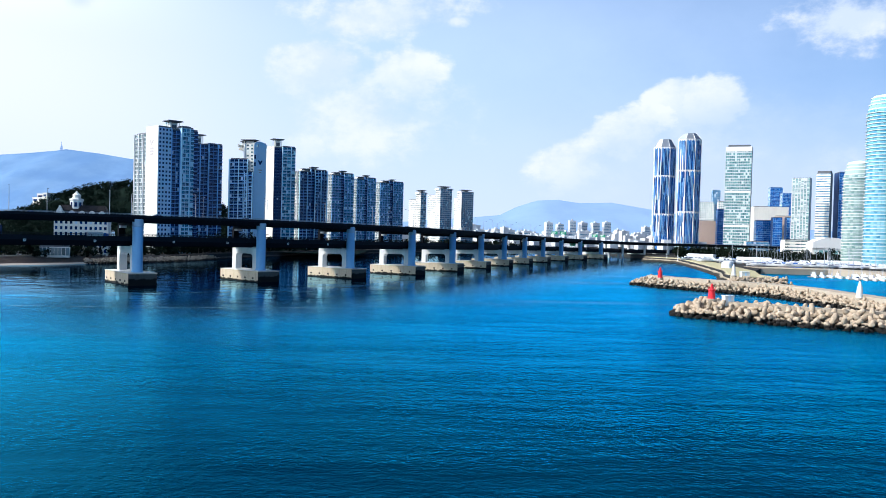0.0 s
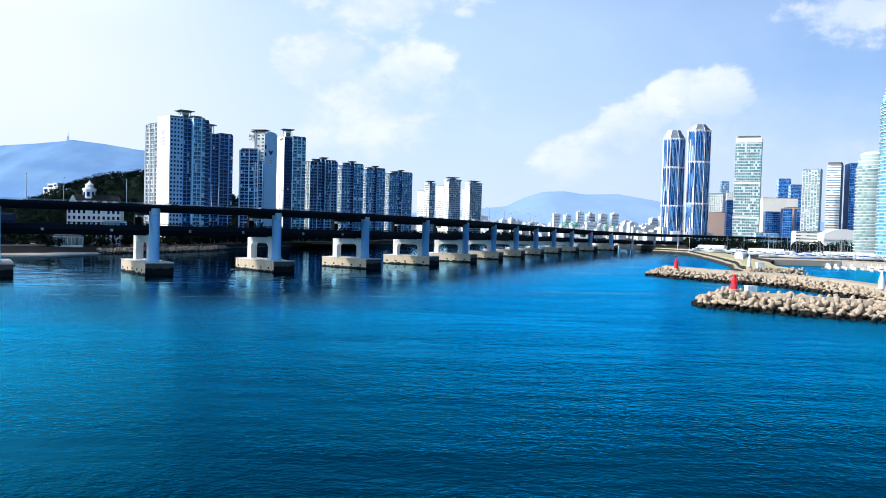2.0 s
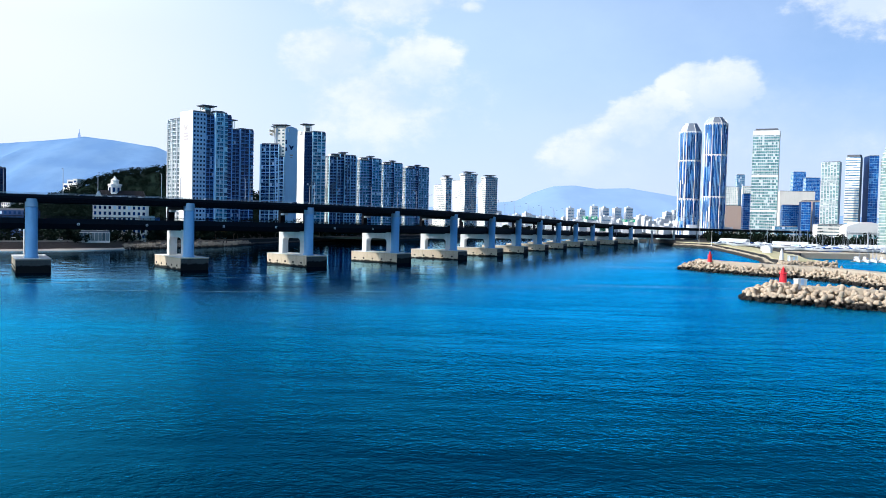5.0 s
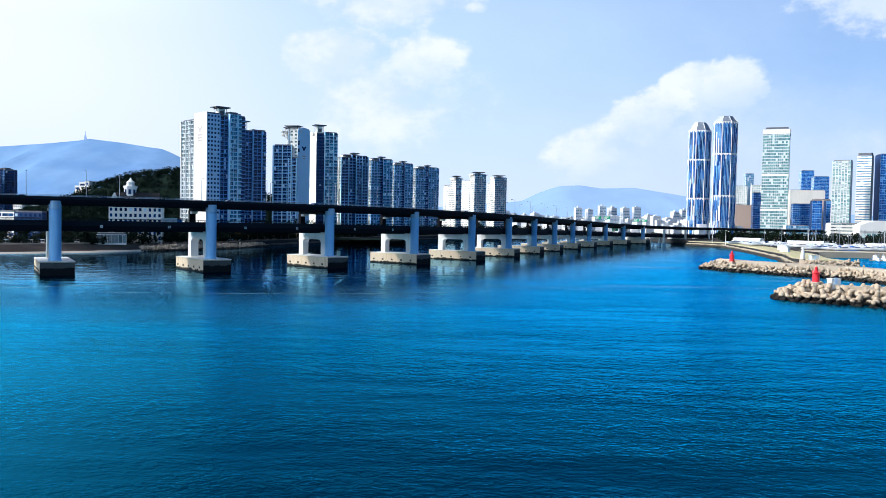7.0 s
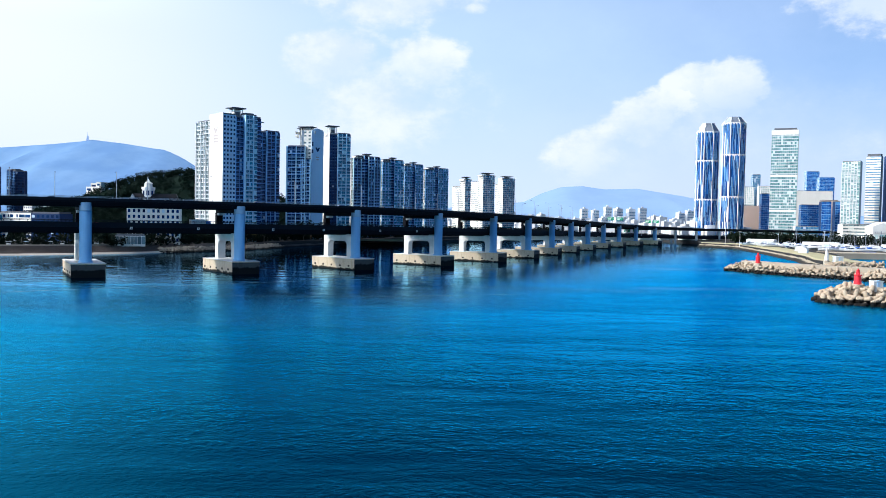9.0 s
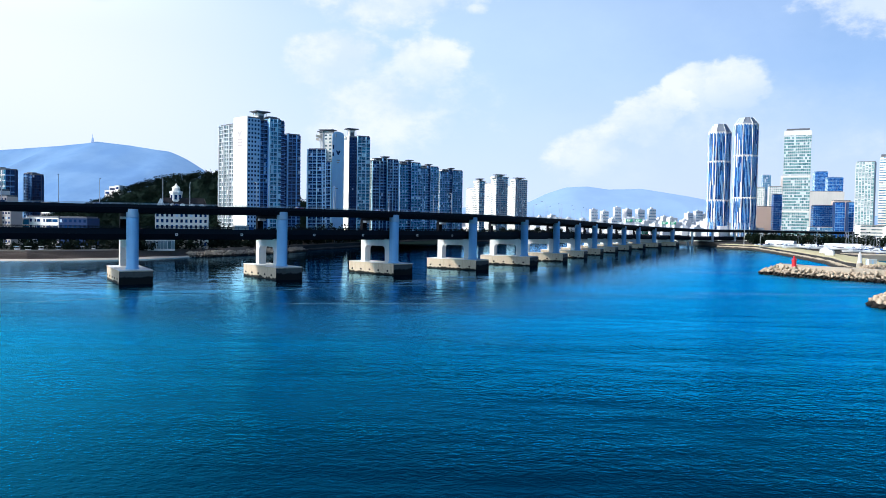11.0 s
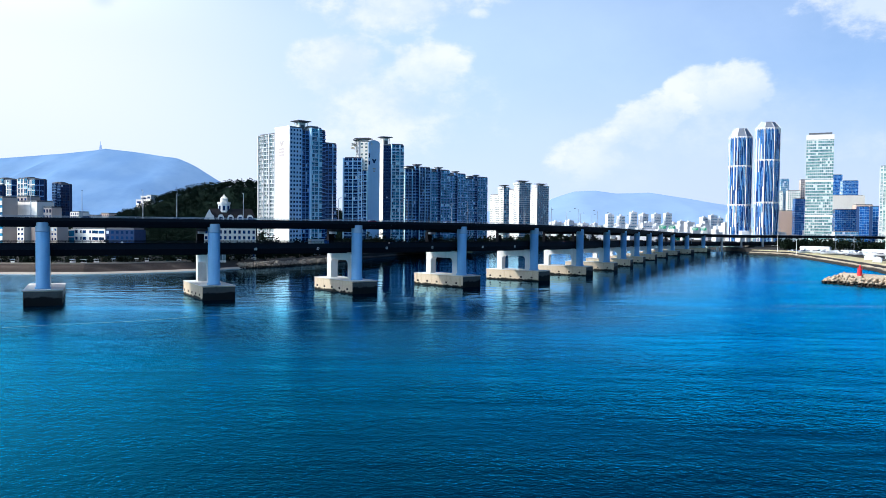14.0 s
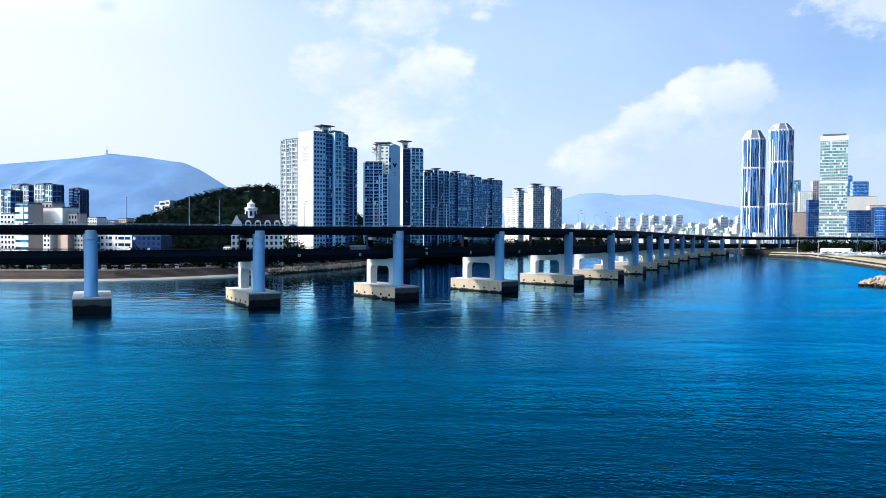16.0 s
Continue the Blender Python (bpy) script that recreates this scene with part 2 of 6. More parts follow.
def tidal(name, colour, wet, line, rough=0.85):
    """Concrete or stone that stands in the sea: weed and wet below an uneven tide line."""
    m, k, bsdf = material(name)
    pos = k.n.new("ShaderNodeNewGeometry").outputs["Position"]
    z = k.add("ShaderNodeSeparateXYZ", Vector=pos).outputs[2]
    g, s = k.noise(pos, 1.6, 5.0, 0.65), k.noise(pos, 0.25, 4.0, 0.6)
    obj = k.n.new("ShaderNodeObjectInfo").outputs["Random"]
    run = k.noise(k.scaled(pos, 0.8, 0.8, 0.05), 1.0, 4.0, 0.7)
    col = k.mix(k.math("MULTIPLY", k.ramp(g, 0.35, 0.7), 0.35), (*colour, 1), tuple(c * 0.6 for c in colour) + (1,))
    col = k.mix(k.math("MULTIPLY", k.ramp(run, 0.5, 0.72), 0.45), col, (colour[0] * 0.45, colour[1] * 0.38, colour[2] * 0.3, 1))
    col = k.mix(k.math("MULTIPLY", obj, 0.25), col, tuple(c * 0.7 for c in colour) + (1,))
    tide = k.math("ADD", z, k.math("MULTIPLY", k.math("SUBTRACT", s, 0.5), 2.0))
    tide = k.math("ADD", tide, k.math("MULTIPLY", k.math("SUBTRACT", run, 0.5), 1.6))
    col = k.mix(k.ramp(tide, line - 0.25, line + 0.35), (*wet, 1), col)
    k.put(bsdf.inputs["Base Color"], col)
    bsdf.inputs["Roughness"].default_value = rough
    bsdf.inputs["Specular IOR Level"].default_value = 0.15
    b = k.add("ShaderNodeBump", Height=g, Strength=0.4, Distance=0.08)
    k.put(bsdf.inputs["Normal"], b.outputs[0])
    return m


def foliage(name, a, b):
    m, k, bsdf = material(name)
    geo = k.n.new("ShaderNodeNewGeometry")
    pos = geo.outputs["Position"]
    r = geo.outputs["Random Per Island"]
    obj = k.n.new("ShaderNodeObjectInfo").outputs["Random"]
    f = k.math("ADD", k.math("MULTIPLY", r, 0.6), k.math("MULTIPLY", obj, 0.4))
    col = k.mix(f, (*a, 1), (*b, 1))
    col = k.mix(k.math("MULTIPLY", k.noise(pos, 0.12, 3.0), 0.5), col, (b[0] * 1.2, b[1] * 0.9, b[2] * 0.8, 1))
    k.put(bsdf.inputs["Base Color"], col)
    bsdf.inputs["Roughness"].default_value = 0.8
    bsdf.inputs["Specular IOR Level"].default_value = 0.03
    return m


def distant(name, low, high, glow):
    """A far range behind many kilometres of air: a plain backdrop, haze in colour and glow."""
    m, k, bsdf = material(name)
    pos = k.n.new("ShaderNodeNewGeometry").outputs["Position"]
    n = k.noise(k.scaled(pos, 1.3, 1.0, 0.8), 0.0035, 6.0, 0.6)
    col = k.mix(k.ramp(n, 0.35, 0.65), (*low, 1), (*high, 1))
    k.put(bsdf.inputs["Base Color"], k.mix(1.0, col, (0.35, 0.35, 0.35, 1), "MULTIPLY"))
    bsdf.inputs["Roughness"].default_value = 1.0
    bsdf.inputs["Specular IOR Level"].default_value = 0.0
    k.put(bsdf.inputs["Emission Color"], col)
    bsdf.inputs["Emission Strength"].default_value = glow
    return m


M = {
    "water": water_material(),
    "caisson": tidal("caisson_concrete", (0.60, 0.50, 0.37), (0.012, 0.012, 0.011), 0.7),
    # End faces: the dark base holds shade, the tide line is weed.
    "weed_shade": tidal("shaded_weedy_concrete", (0.09, 0.09, 0.085), (0.008, 0.009, 0.010), 2.4),
    "tetra": tidal("tetrapod_concrete", (0.39, 0.31, 0.225), (0.010, 0.009, 0.008), 1.3),
    "rubble": tidal("dark_rubble_stone", (0.27, 0.235, 0.19), (0.012, 0.012, 0.012), 0.9),
    "rock": tidal("armour_rock", (0.10, 0.085, 0.07), (0.015, 0.014, 0.012), 0.6),
    "portal": surface("pale_concrete", (0.64, 0.64, 0.63), 0.2, 0.75, grain=1.2, stain=0.25, streaks=0.3),
    "column": surface("blue_column_paint", (0.21, 0.43, 0.68), 0.12, 0.5, grain=0.8, stain=0.15, streaks=0.2),
    "cap": surface("dark_blue_column_paint", (0.26, 0.40, 0.54), 0.15, 0.5, grain=0.8),
    # Girder and parapet: the decks' shade is put into near-black colours.
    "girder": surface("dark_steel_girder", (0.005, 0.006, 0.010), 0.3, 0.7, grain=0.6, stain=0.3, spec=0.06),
    "parapet": surface("weathered_shade_concrete", (0.010, 0.013, 0.020), 0.3, 0.8, grain=1.5, streaks=0.4, spec=0.1),
    "rail": surface("galvanised_rail", (0.33, 0.37, 0.43), 0.2, 0.5, metal=0.4, grain=3.0, bump=0),
    "asphalt": surface("asphalt", (0.055, 0.055, 0.06), 0.3, 0.9, grain=3.0),
    "wall_white": surface("white_render", (0.76, 0.745, 0.715), 0.10, 0.8, grain=0.5, stain=0.10, streaks=0.18),
    # Blue-grey and slate walls hold the shade of tower fronts in their colour.
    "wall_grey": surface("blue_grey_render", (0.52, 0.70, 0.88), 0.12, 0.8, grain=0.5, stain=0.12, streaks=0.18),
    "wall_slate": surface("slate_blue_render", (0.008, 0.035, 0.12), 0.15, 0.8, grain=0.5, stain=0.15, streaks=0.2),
    "wall_pale": surface("pale_cream_render", (0.74, 0.72, 0.66), 0.12, 0.8, grain=0.5, stain=0.15, streaks=0.2),
    "wall_peach": surface("peach_stone_cladding", (0.60, 0.46, 0.38), 0.12, 0.7, grain=0.4, stain=0.1),
    "wall_brown": surface("grey_brown_cladding", (0.42, 0.38, 0.36), 0.12, 0.7, grain=0.4, stain=0.1),
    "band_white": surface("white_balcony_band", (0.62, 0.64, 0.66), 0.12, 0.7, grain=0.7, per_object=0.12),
    # Blue balcony bands carry the fronts' shade in their colour.
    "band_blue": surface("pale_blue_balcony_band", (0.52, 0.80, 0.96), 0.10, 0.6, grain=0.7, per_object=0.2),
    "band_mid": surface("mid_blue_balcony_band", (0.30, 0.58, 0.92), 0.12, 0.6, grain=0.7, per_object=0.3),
    "band_dark": surface("shade_blue_balcony_band", (0.14, 0.34, 0.68), 0.12, 0.6, grain=0.7, per_object=0.2),
    "roof": surface("dark_roof_felt", (0.12, 0.13, 0.15), 0.2, 0.9, grain=0.6),
    "hat": surface("dark_roof_canopy", (0.10, 0.11, 0.13), 0.2, 0.7, grain=0.6),
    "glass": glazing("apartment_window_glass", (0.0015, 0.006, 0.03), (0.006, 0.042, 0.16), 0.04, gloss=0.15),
    "glass_cyan": glazing("cyan_window_glass", (0.006, 0.055, 0.14), (0.04, 0.27, 0.45), 0.10, gloss=0.25, tint=(0.5, 0.78, 0.88)),
    "glass_blue": glazing("blue_curtain_glass", (0.006, 0.05, 0.24), (0.02, 0.15, 0.50), 0.06, tint=(0.10, 0.30, 0.62)),
    "glass_navy": glazing("navy_curtain_glass", (0.003, 0.02, 0.11), (0.006, 0.05, 0.22), 0.0),
    "glass_green": glazing("green_curtain_glass", (0.05, 0.17, 0.19), (0.22, 0.42, 0.42), 0.15, tint=(0.6, 0.72, 0.70)),
    "glass_sky": glazing("sky_blue_glass", (0.04, 0.16, 0.32), (0.12, 0.32, 0.52), 0.1),
    # Bright sky reflected in the panes is put into this pale base colour.
    "glass_aqua": glazing("aqua_sky_reflection_glass", (0.05, 0.25, 0.40), (0.25, 0.52, 0.60), 0.0, gloss=0.9),
    "glass_sage": glazing("pale_sage_curtain_glass", (0.15, 0.26, 0.26), (0.40, 0.50, 0.46), 0.0, gloss=0.8),
    "glass_grey": glazing("grey_window_glass", (0.04, 0.07, 0.085), (0.18, 0.25, 0.27), 0.08, tint=(0.6, 0.62, 0.6)),
    "metal": surface("grey_metal_crown", (0.30, 0.33, 0.38), 0.1, 0.4, metal=0.6, grain=0.3, bump=0),
    "red": surface("red_beacon_paint", (0.62, 0.02, 0.03), 0.12, 0.45, grain=1.5, stain=0.1),
    "foam": surface("thin_foam", (0.03, 0.19, 0.30), 0.4, 0.6, grain=0.6, stain=0.5),
    "white": surface("white_paint", (0.70, 0.70, 0.69), 0.08, 0.5, grain=1.5, stain=0.1),
    "sand": surface("beach_sand", (0.40, 0.35, 0.29), 0.3, 0.95, grain=0.7, stain=0.3, bump=0.3, bump_dist=0.1),
    "quay": surface("quay_concrete", (0.36, 0.305, 0.235), 0.2, 0.9, grain=0.5, stain=0.3),
    "dry": surface("dry_grass_and_sand", (0.36, 0.33, 0.19), 0.35, 0.95, grain=0.6, stain=0.5, stain_colour=(0.36, 0.27, 0.16)),
    "flank": tidal("pitched_stone", (0.30, 0.25, 0.18), (0.02, 0.018, 0.015), 1.6),
    "wall_sea": surface("sea_wall_stone", (0.125, 0.093, 0.074), 0.45, 0.9, grain=1.0, stain=0.5, bump=0.4, bump_dist=0.1),
    "earth": surface("city_ground", (0.032, 0.031, 0.030), 0.3, 0.95, grain=0.2, stain=0.4, spec=0.1),
    "bark": surface("bark", (0.10, 0.075, 0.055), 0.3, 0.9, grain=4.0),
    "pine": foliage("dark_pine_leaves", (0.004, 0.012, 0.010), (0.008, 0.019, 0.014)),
    # Near-black copy of the leaves, with the shore belts' shade in its colour.
    "shade": foliage("shaded_evergreen_leaves", (0.003, 0.008, 0.006), (0.007, 0.014, 0.009)),
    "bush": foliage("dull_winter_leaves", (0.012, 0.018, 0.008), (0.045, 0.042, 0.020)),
    "tile": surface("dark_roof_tiles", (0.006, 0.006, 0.010), 0.2, 0.8, grain=1.0),
    "hull": surface("white_boat_hull", (0.70, 0.71, 0.72), 0.05, 0.3, grain=1.0, stain=0.05, bump=0),
    "tarp": surface("blue_tarpaulin", (0.03, 0.14, 0.50), 0.15, 0.6, grain=1.0),
    "sign_green": surface("green_road_sign", (0.01, 0.22, 0.12), 0.05, 0.5, grain=2.0, bump=0),
    "rubber": surface("rubber", (0.02, 0.02, 0.02), 0.1, 0.9, grain=5.0, bump=0),
    # Blue air haze is painted into these colours and their emission.
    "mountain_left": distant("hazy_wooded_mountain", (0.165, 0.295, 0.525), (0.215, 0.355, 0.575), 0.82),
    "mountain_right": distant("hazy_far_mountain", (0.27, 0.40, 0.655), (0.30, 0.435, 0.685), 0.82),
    "far_white": surface("far_white_render", (0.62, 0.64, 0.67), 0.08, 0.8, grain=0.1, stain=0.1, bump=0, per_object=0.2),
}
CARS = [surface("car_paint_" + n, c, 0.03, 0.25, grain=1.0, stain=0.0, bump=0) for n, c in (("white", (0.8, 0.8, 0.8)), ("black", (0.02, 0.02, 0.025)), ("silver", (0.5, 0.52, 0.55)), ("blue", (0.03, 0.1, 0.35)), ("red", (0.5, 0.03, 0.03)))]


# ---- builders ----
class Geo:
    """Collects boxes, prisms, tubes and the like into one mesh."""

    def __init__(self):
        self.v, self.f = [], []

    def add(self, verts, faces, m=None):
        o = len(self.v)
        self.v += [tuple(m @ Vector(p)) for p in verts] if m is not None else [tuple(p) for p in verts]
        self.f += [tuple(i + o for i in f) for f in faces]
        return self

    def box(self, x0, x1, y0, y1, z0, z1, m=None):
        p = [(x0, y0, z0), (x1, y0, z0), (x1, y1, z0), (x0, y1, z0), (x0, y0, z1), (x1, y0, z1), (x1, y1, z1), (x0, y1, z1)]
        return self.add(p, [(0, 3, 2, 1), (4, 5, 6, 7), (0, 1, 5, 4), (1, 2, 6, 5), (2, 3, 7, 6), (3, 0, 4, 7)], m)

    def prism(self, poly, z0, z1, m=None, top=None):
        n, top = len(poly), top or poly
        p = [(x, y, z0) for x, y in poly] + [(x, y, z1) for x, y in top]
        f = [(i, (i + 1) % n, n + (i + 1) % n, n + i) for i in range(n)] + [tuple(range(n - 1, -1, -1)), tuple(range(n, 2 * n))]
        return self.add(p, f, m)

    def lathe(self, rings, sides, m=None, turn=0.0):
        """rings: (radius, z) from the bottom up."""
        p, f = [], []
        for r, z in rings:
            p += [(r * math.cos(turn + 2 * math.pi * i / sides), r * math.sin(turn + 2 * math.pi * i / sides), z) for i in range(sides)]
        for k in range(len(rings) - 1):
            f += [(k * sides + i, k * sides + (i + 1) % sides, (k + 1) * sides + (i + 1) % sides, (k + 1) * sides + i) for i in range(sides)]
        f += [tuple(range(sides - 1, -1, -1)), tuple(range((len(rings) - 1) * sides, len(rings) * sides))]
        return self.add(p, f, m)

    def tube(self, a, b, r0, r1, sides=6):
        a, b = Vector(a), Vector(b)
        m = Matrix.Translation(a) @ (b - a).to_track_quat("Z", "Y").to_matrix().to_4x4()
        return self.lathe([(r0, 0), (r1, (b - a).length)], sides, m)

    def mesh(self, name, mat):
        me = bpy.data.meshes.new(name)
        me.from_pydata(self.v, [], self.f)
        me.materials.append(mat)
        me.update()
        return me


def part(name, geo, mat, parent=None, label="", smooth=False, m=None):
    me = geo if isinstance(geo, bpy.types.Mesh) else geo.mesh(name, mat)
    if smooth and not isinstance(geo, bpy.types.Mesh):
        me.shade_smooth() if len(me.polygons) < 3 else me.polygons.foreach_set("use_smooth", [True] * len(me.polygons))
    ob = new(name, me)
    if parent is not None:
        ob.parent = parent
    if m is not None:
        ob.matrix_basis = m
    if label:
        tagged(ob, label)
    return ob


def thing(name, label, category, m=None, group="", kind=""):
    ob = new(name)
    ob.empty_display_size = 0.5
    if m is not None:
        ob.matrix_basis = m
    return tagged(ob, label, category, group, kind)


def frame2(a, b):
    """Length and pose of a wall from a to b: x along it, -y outwards."""
    d = Vector((b[0] - a[0], b[1] - a[1], 0))
    return d.length, Matrix.Translation((a[0], a[1], 0)) @ pose(0, 0, 0, 0, 0, math.degrees(math.atan2(d.y, d.x)))


def facade(parent, a, b, z0, z1, storey, bay, style, band, glass, pier_every=0, joined=False):
    """One side of a building, storey by storey: a band of panes and a projecting balcony band, each a piece of its own."""
    length, wall = frame2(a, b)
    count = max(1, round((z1 - z0) / storey))
    storey = (z1 - z0) / count
    bays = max(1, round(length / bay))
    w = length / bays
    panes, bands = Geo(), Geo()
    if style == "balcony":
        for i in range(bays):
            panes.box(i * w + 0.09 * w, (i + 0.50) * w, -0.10, 0.3, 0.62, storey - 0.06)
            panes.box((i + 0.54) * w, (i + 0.98) * w, -0.10, 0.3, 0.62, storey - 0.06)
            bands.box(i * w, i * w + 0.07 * w, -0.40, 0.2, 0.62, storey)
        bands.box(0, length, -0.75, 0.2, 0.0, 0.50)
        bands.box(0.1, length - 0.1, -0.70, -0.62, 1.12, 1.28)
    elif style == "blank":
        part("flank", Geo().box(-0.02, length + 0.02, -0.25, 0.1, z0 - 0.6, z1 + 1.3), M[band], parent, m=wall)
        return
    elif style == "grid":
        for i in range(bays):
            panes.box((i + 0.25) * w, (i + 0.75) * w, -0.08, 0.3, 0.9, storey - 0.6)
            bands.box((i + 0.2) * w, (i + 0.8) * w, -0.16, 0.2, 0.76, 0.9)
    elif style == "strip":
        for i in range(bays):
            panes.box((i + 0.02) * w, (i + 0.98) * w, -0.08, 0.3, 0.62 * storey, storey - 0.08)
        bands.box(0, length, -0.35, 0.2, 0.0, 0.62 * storey)
    elif style == "ribbon":
        for i in range(bays):
            panes.box((i + 0.02) * w, (i + 0.98) * w, -0.08, 0.3, 0.36 * storey, storey - 0.05)
        bands.box(0, length, -0.3, 0.2, 0.0, 0.36 * storey)
    elif style == "mullioned":
        for i in range(bays):
            panes.box((i + 0.03) * w, (i + 0.97) * w, -0.08, 0.3, 0.28 * storey, storey - 0.05)
            bands.box(i * w - 0.16, i * w + 0.16, -0.28, 0.2, 0.28 * storey, storey)
        bands.box(0, length, -0.34, 0.2, 0.0, 0.28 * storey)
    elif style == "lattice":
        for i in range(bays):
            panes.box((i + 0.03) * w, (i + 0.97) * w, -0.08, 0.3, 0.14 * storey, 0.55 * storey)
            panes.box((i + 0.03) * w, (i + 0.97) * w, -0.08, 0.3, 0.60 * storey, storey)
            bands.box(i * w - 0.6, i * w + 0.6, -0.5, 0.2, 0.0, storey)
            bands.box((i + 0.48) * w, (i + 0.54) * w, -0.3, 0.2, 0.0, storey)
        bands.box(0, length, -0.5, 0.2, 0.0, 0.18 * storey)
    elif style == "curtain":
        for i in range(bays):
            panes.box((i + 0.03) * w, (i + 0.97) * w, -0.08, 0.3, 0.12 * storey, storey - 0.05)
            bands.box(i * w - 0.06, i * w + 0.06, -0.2, 0.2, 0.0, storey)
        bands.box(0, length, -0.22, 0.2, 0.0, 0.10 * storey)
    name = "balcony" if style == "balcony" else "floor_band"
    pane_mesh, band_mesh = (None, None) if joined else (panes.mesh("window_band", M[glass]), bands.mesh(name, M[band]))
    if joined:
        for geo, nm, mt in ((panes, "window", M[glass]), (bands, name, M[band])):
            whole = Geo()
            for s in range(count):
                whole.add(geo.v, geo.f, Matrix.Translation((0, 0, z0 + s * storey)))
            tagged(part(nm, whole, mt, parent, m=wall), kind="stuff")
        return
    for s in range(count):
        at = wall @ Matrix.Translation((0, 0, z0 + s * storey))
        tagged(part("window_band", pane_mesh, None, parent, m=at), kind="stuff")
        tagged(part(name, band_mesh, None, parent, m=at), kind="stuff" if style == "grid" else "")
    if pier_every:
        pier_mesh = Geo().box(-0.32, 0.32, -0.95, 0.2, z0, z1 + 0.4).mesh("pilaster", M[{"band_dark": "band_mid", "band_mid": "band_blue"}.get(band, band)])
        for i in range(0, bays + 1, pier_every):
            part("pilaster", pier_mesh, None, parent, m=wall @ Matrix.Translation((i * w, 0, 0)))


def rect(c, e1, e2, a0, a1, b0, b1):
    """A footprint in the frame (c, e1, e2), counter-clockwise."""
    f = lambda a, b: (c[0] + a * e1[0] + b * e2[0], c[1] + a * e1[1] + b * e2[1])
    return [f(a0, b0), f(a1, b0), f(a1, b1), f(a0, b1)]


def building(name, label, blocks, mat="wall_white", group="", z0=3.5, category="apartment block", storey=2.8, roof="roof"):
    """blocks: (footprint, top, {edge: (style, band, glass, bay)}[, wall material])."""
    base = blocks[0][0][0]
    top_thing = thing(name, label, category, Matrix.Translation((base[0], base[1], z0)), group)
    inv = Matrix.Translation((-base[0], -base[1], -z0))
    for blk in blocks:
        foot, top, sides = blk[:3]
        local = [(x - base[0], y - base[1]) for x, y in foot]
        part("wall", Geo().prism(local, 0, top - z0), M[blk[3] if len(blk) > 3 else mat], top_thing)
        cx, cy = sum(p[0] for p in local) / len(local), sum(p[1] for p in local) / len(local)
        inner = [(cx + (x - cx) * 0.93, cy + (y - cy) * 0.93) for x, y in local]
        part("parapet", Geo().prism(inner, top - z0 - 0.1, top - z0 + 1.0), M[roof], top_thing)
        for e, (style, band, glass, bay) in sides.items():
            facade(top_thing, local[e], local[(e + 1) % len(local)], 0.6, top - z0 - 0.2, storey, bay, style, band, glass, 2 if style == "balcony" else 0, base[1] > 760)
    return top_thing


def roof_canopy(parent, x, y, z, w, d, h, turn):
    """A wide thin canopy flaring from a narrow plant room, as these towers carry."""
    m = pose(x, y, z, 0, 0, turn)
    neck, brim, top = [(sx * w * 0.24, sy * d * 0.24) for sx, sy in ((-1, -1), (1, -1), (1, 1), (-1, 1))], [(sx * w * 0.56, sy * d * 0.56) for sx, sy in ((-1, -1), (1, -1), (1, 1), (-1, 1))], [(sx * w * 0.50, sy * d * 0.50) for sx, sy in ((-1, -1), (1, -1), (1, 1), (-1, 1))]
    part("plant_room", Geo().prism(neck, -1.5, h - 1.3), M["wall_pale"], parent, m=m)
    part("vent", Geo().box(-w * 0.16, w * 0.16, -d * 0.24 - 0.08, -d * 0.24 + 0.1, h * 0.25, h * 0.6), M["roof"], parent, m=m)
    for sx in (-1, 1):
        for sy in (-1, 1):
            part("canopy_leg", Geo().box(sx * w * 0.33 - 0.2, sx * w * 0.33 + 0.2, sy * d * 0.33 - 0.2, sy * d * 0.33 + 0.2, -1.5, h - 0.7), M["wall_pale"], parent, m=m)
    canopy = part("canopy", Geo().prism(brim, h - 0.7, h - 0.35, m=None, top=brim).prism(brim, h - 0.35, h, None, top), M["hat"], parent, m=m)
    part("soffit", Geo().prism(neck, h - 1.5, h - 0.72, None, top), M["hat"], canopy)
    part("roof_rail", Geo().box(-w * 0.75, -w * 0.70, -d * 0.6, d * 0.6, -0.5, 1.5).box(w * 0.70, w * 0.75, -d * 0.6, d * 0.6, -0.5, 1.5), M["wall_pale"], parent, m=m)


# ---- sea and land ----
def sheet(name, poly, z0, z1, mat, label, category, kind="structure"):
    ob = part(name, Geo().prism(poly, z0, z1), mat)
    return tagged(ob, label, category, "", kind)


sea = Geo()
sea.add([(-6000, -1500, 0), (6000, -1500, 0), (6000, 6000, 0), (-6000, 6000, 0)], [(0, 1, 2, 3)])
tagged(part("water", sea, M["water"]), "deep blue rippled sea water of a bay", "sea", "", "structure")

SHORE_LEFT = [(-900, 352), (-420, 370), (-300, 377), (-272, 380), (-250, 386), (-230, 399), (-208, 421), (-178, 470), (-158, 518), (-150, 560), (-118, 650), (-92, 700), (-50, 800), (0, 900), (50, 1000), (120, 1060)]
SHORE_RIGHT = [(190, 1010), (222, 890), (235, 825), (207, 778), (228, 737), (203, 600), (180, 490), (163, 440), (158, 402), (172, 402), (183, 440), (205, 500), (228, 548), (275, 548), (300, 490), (330, 420), (420, 330), (3500, 200)]
LAND = 3.6
INLAND = [(-900, 365), (-420, 383), (-302, 390), (-259, 396), (-219, 429), (-187, 476)]
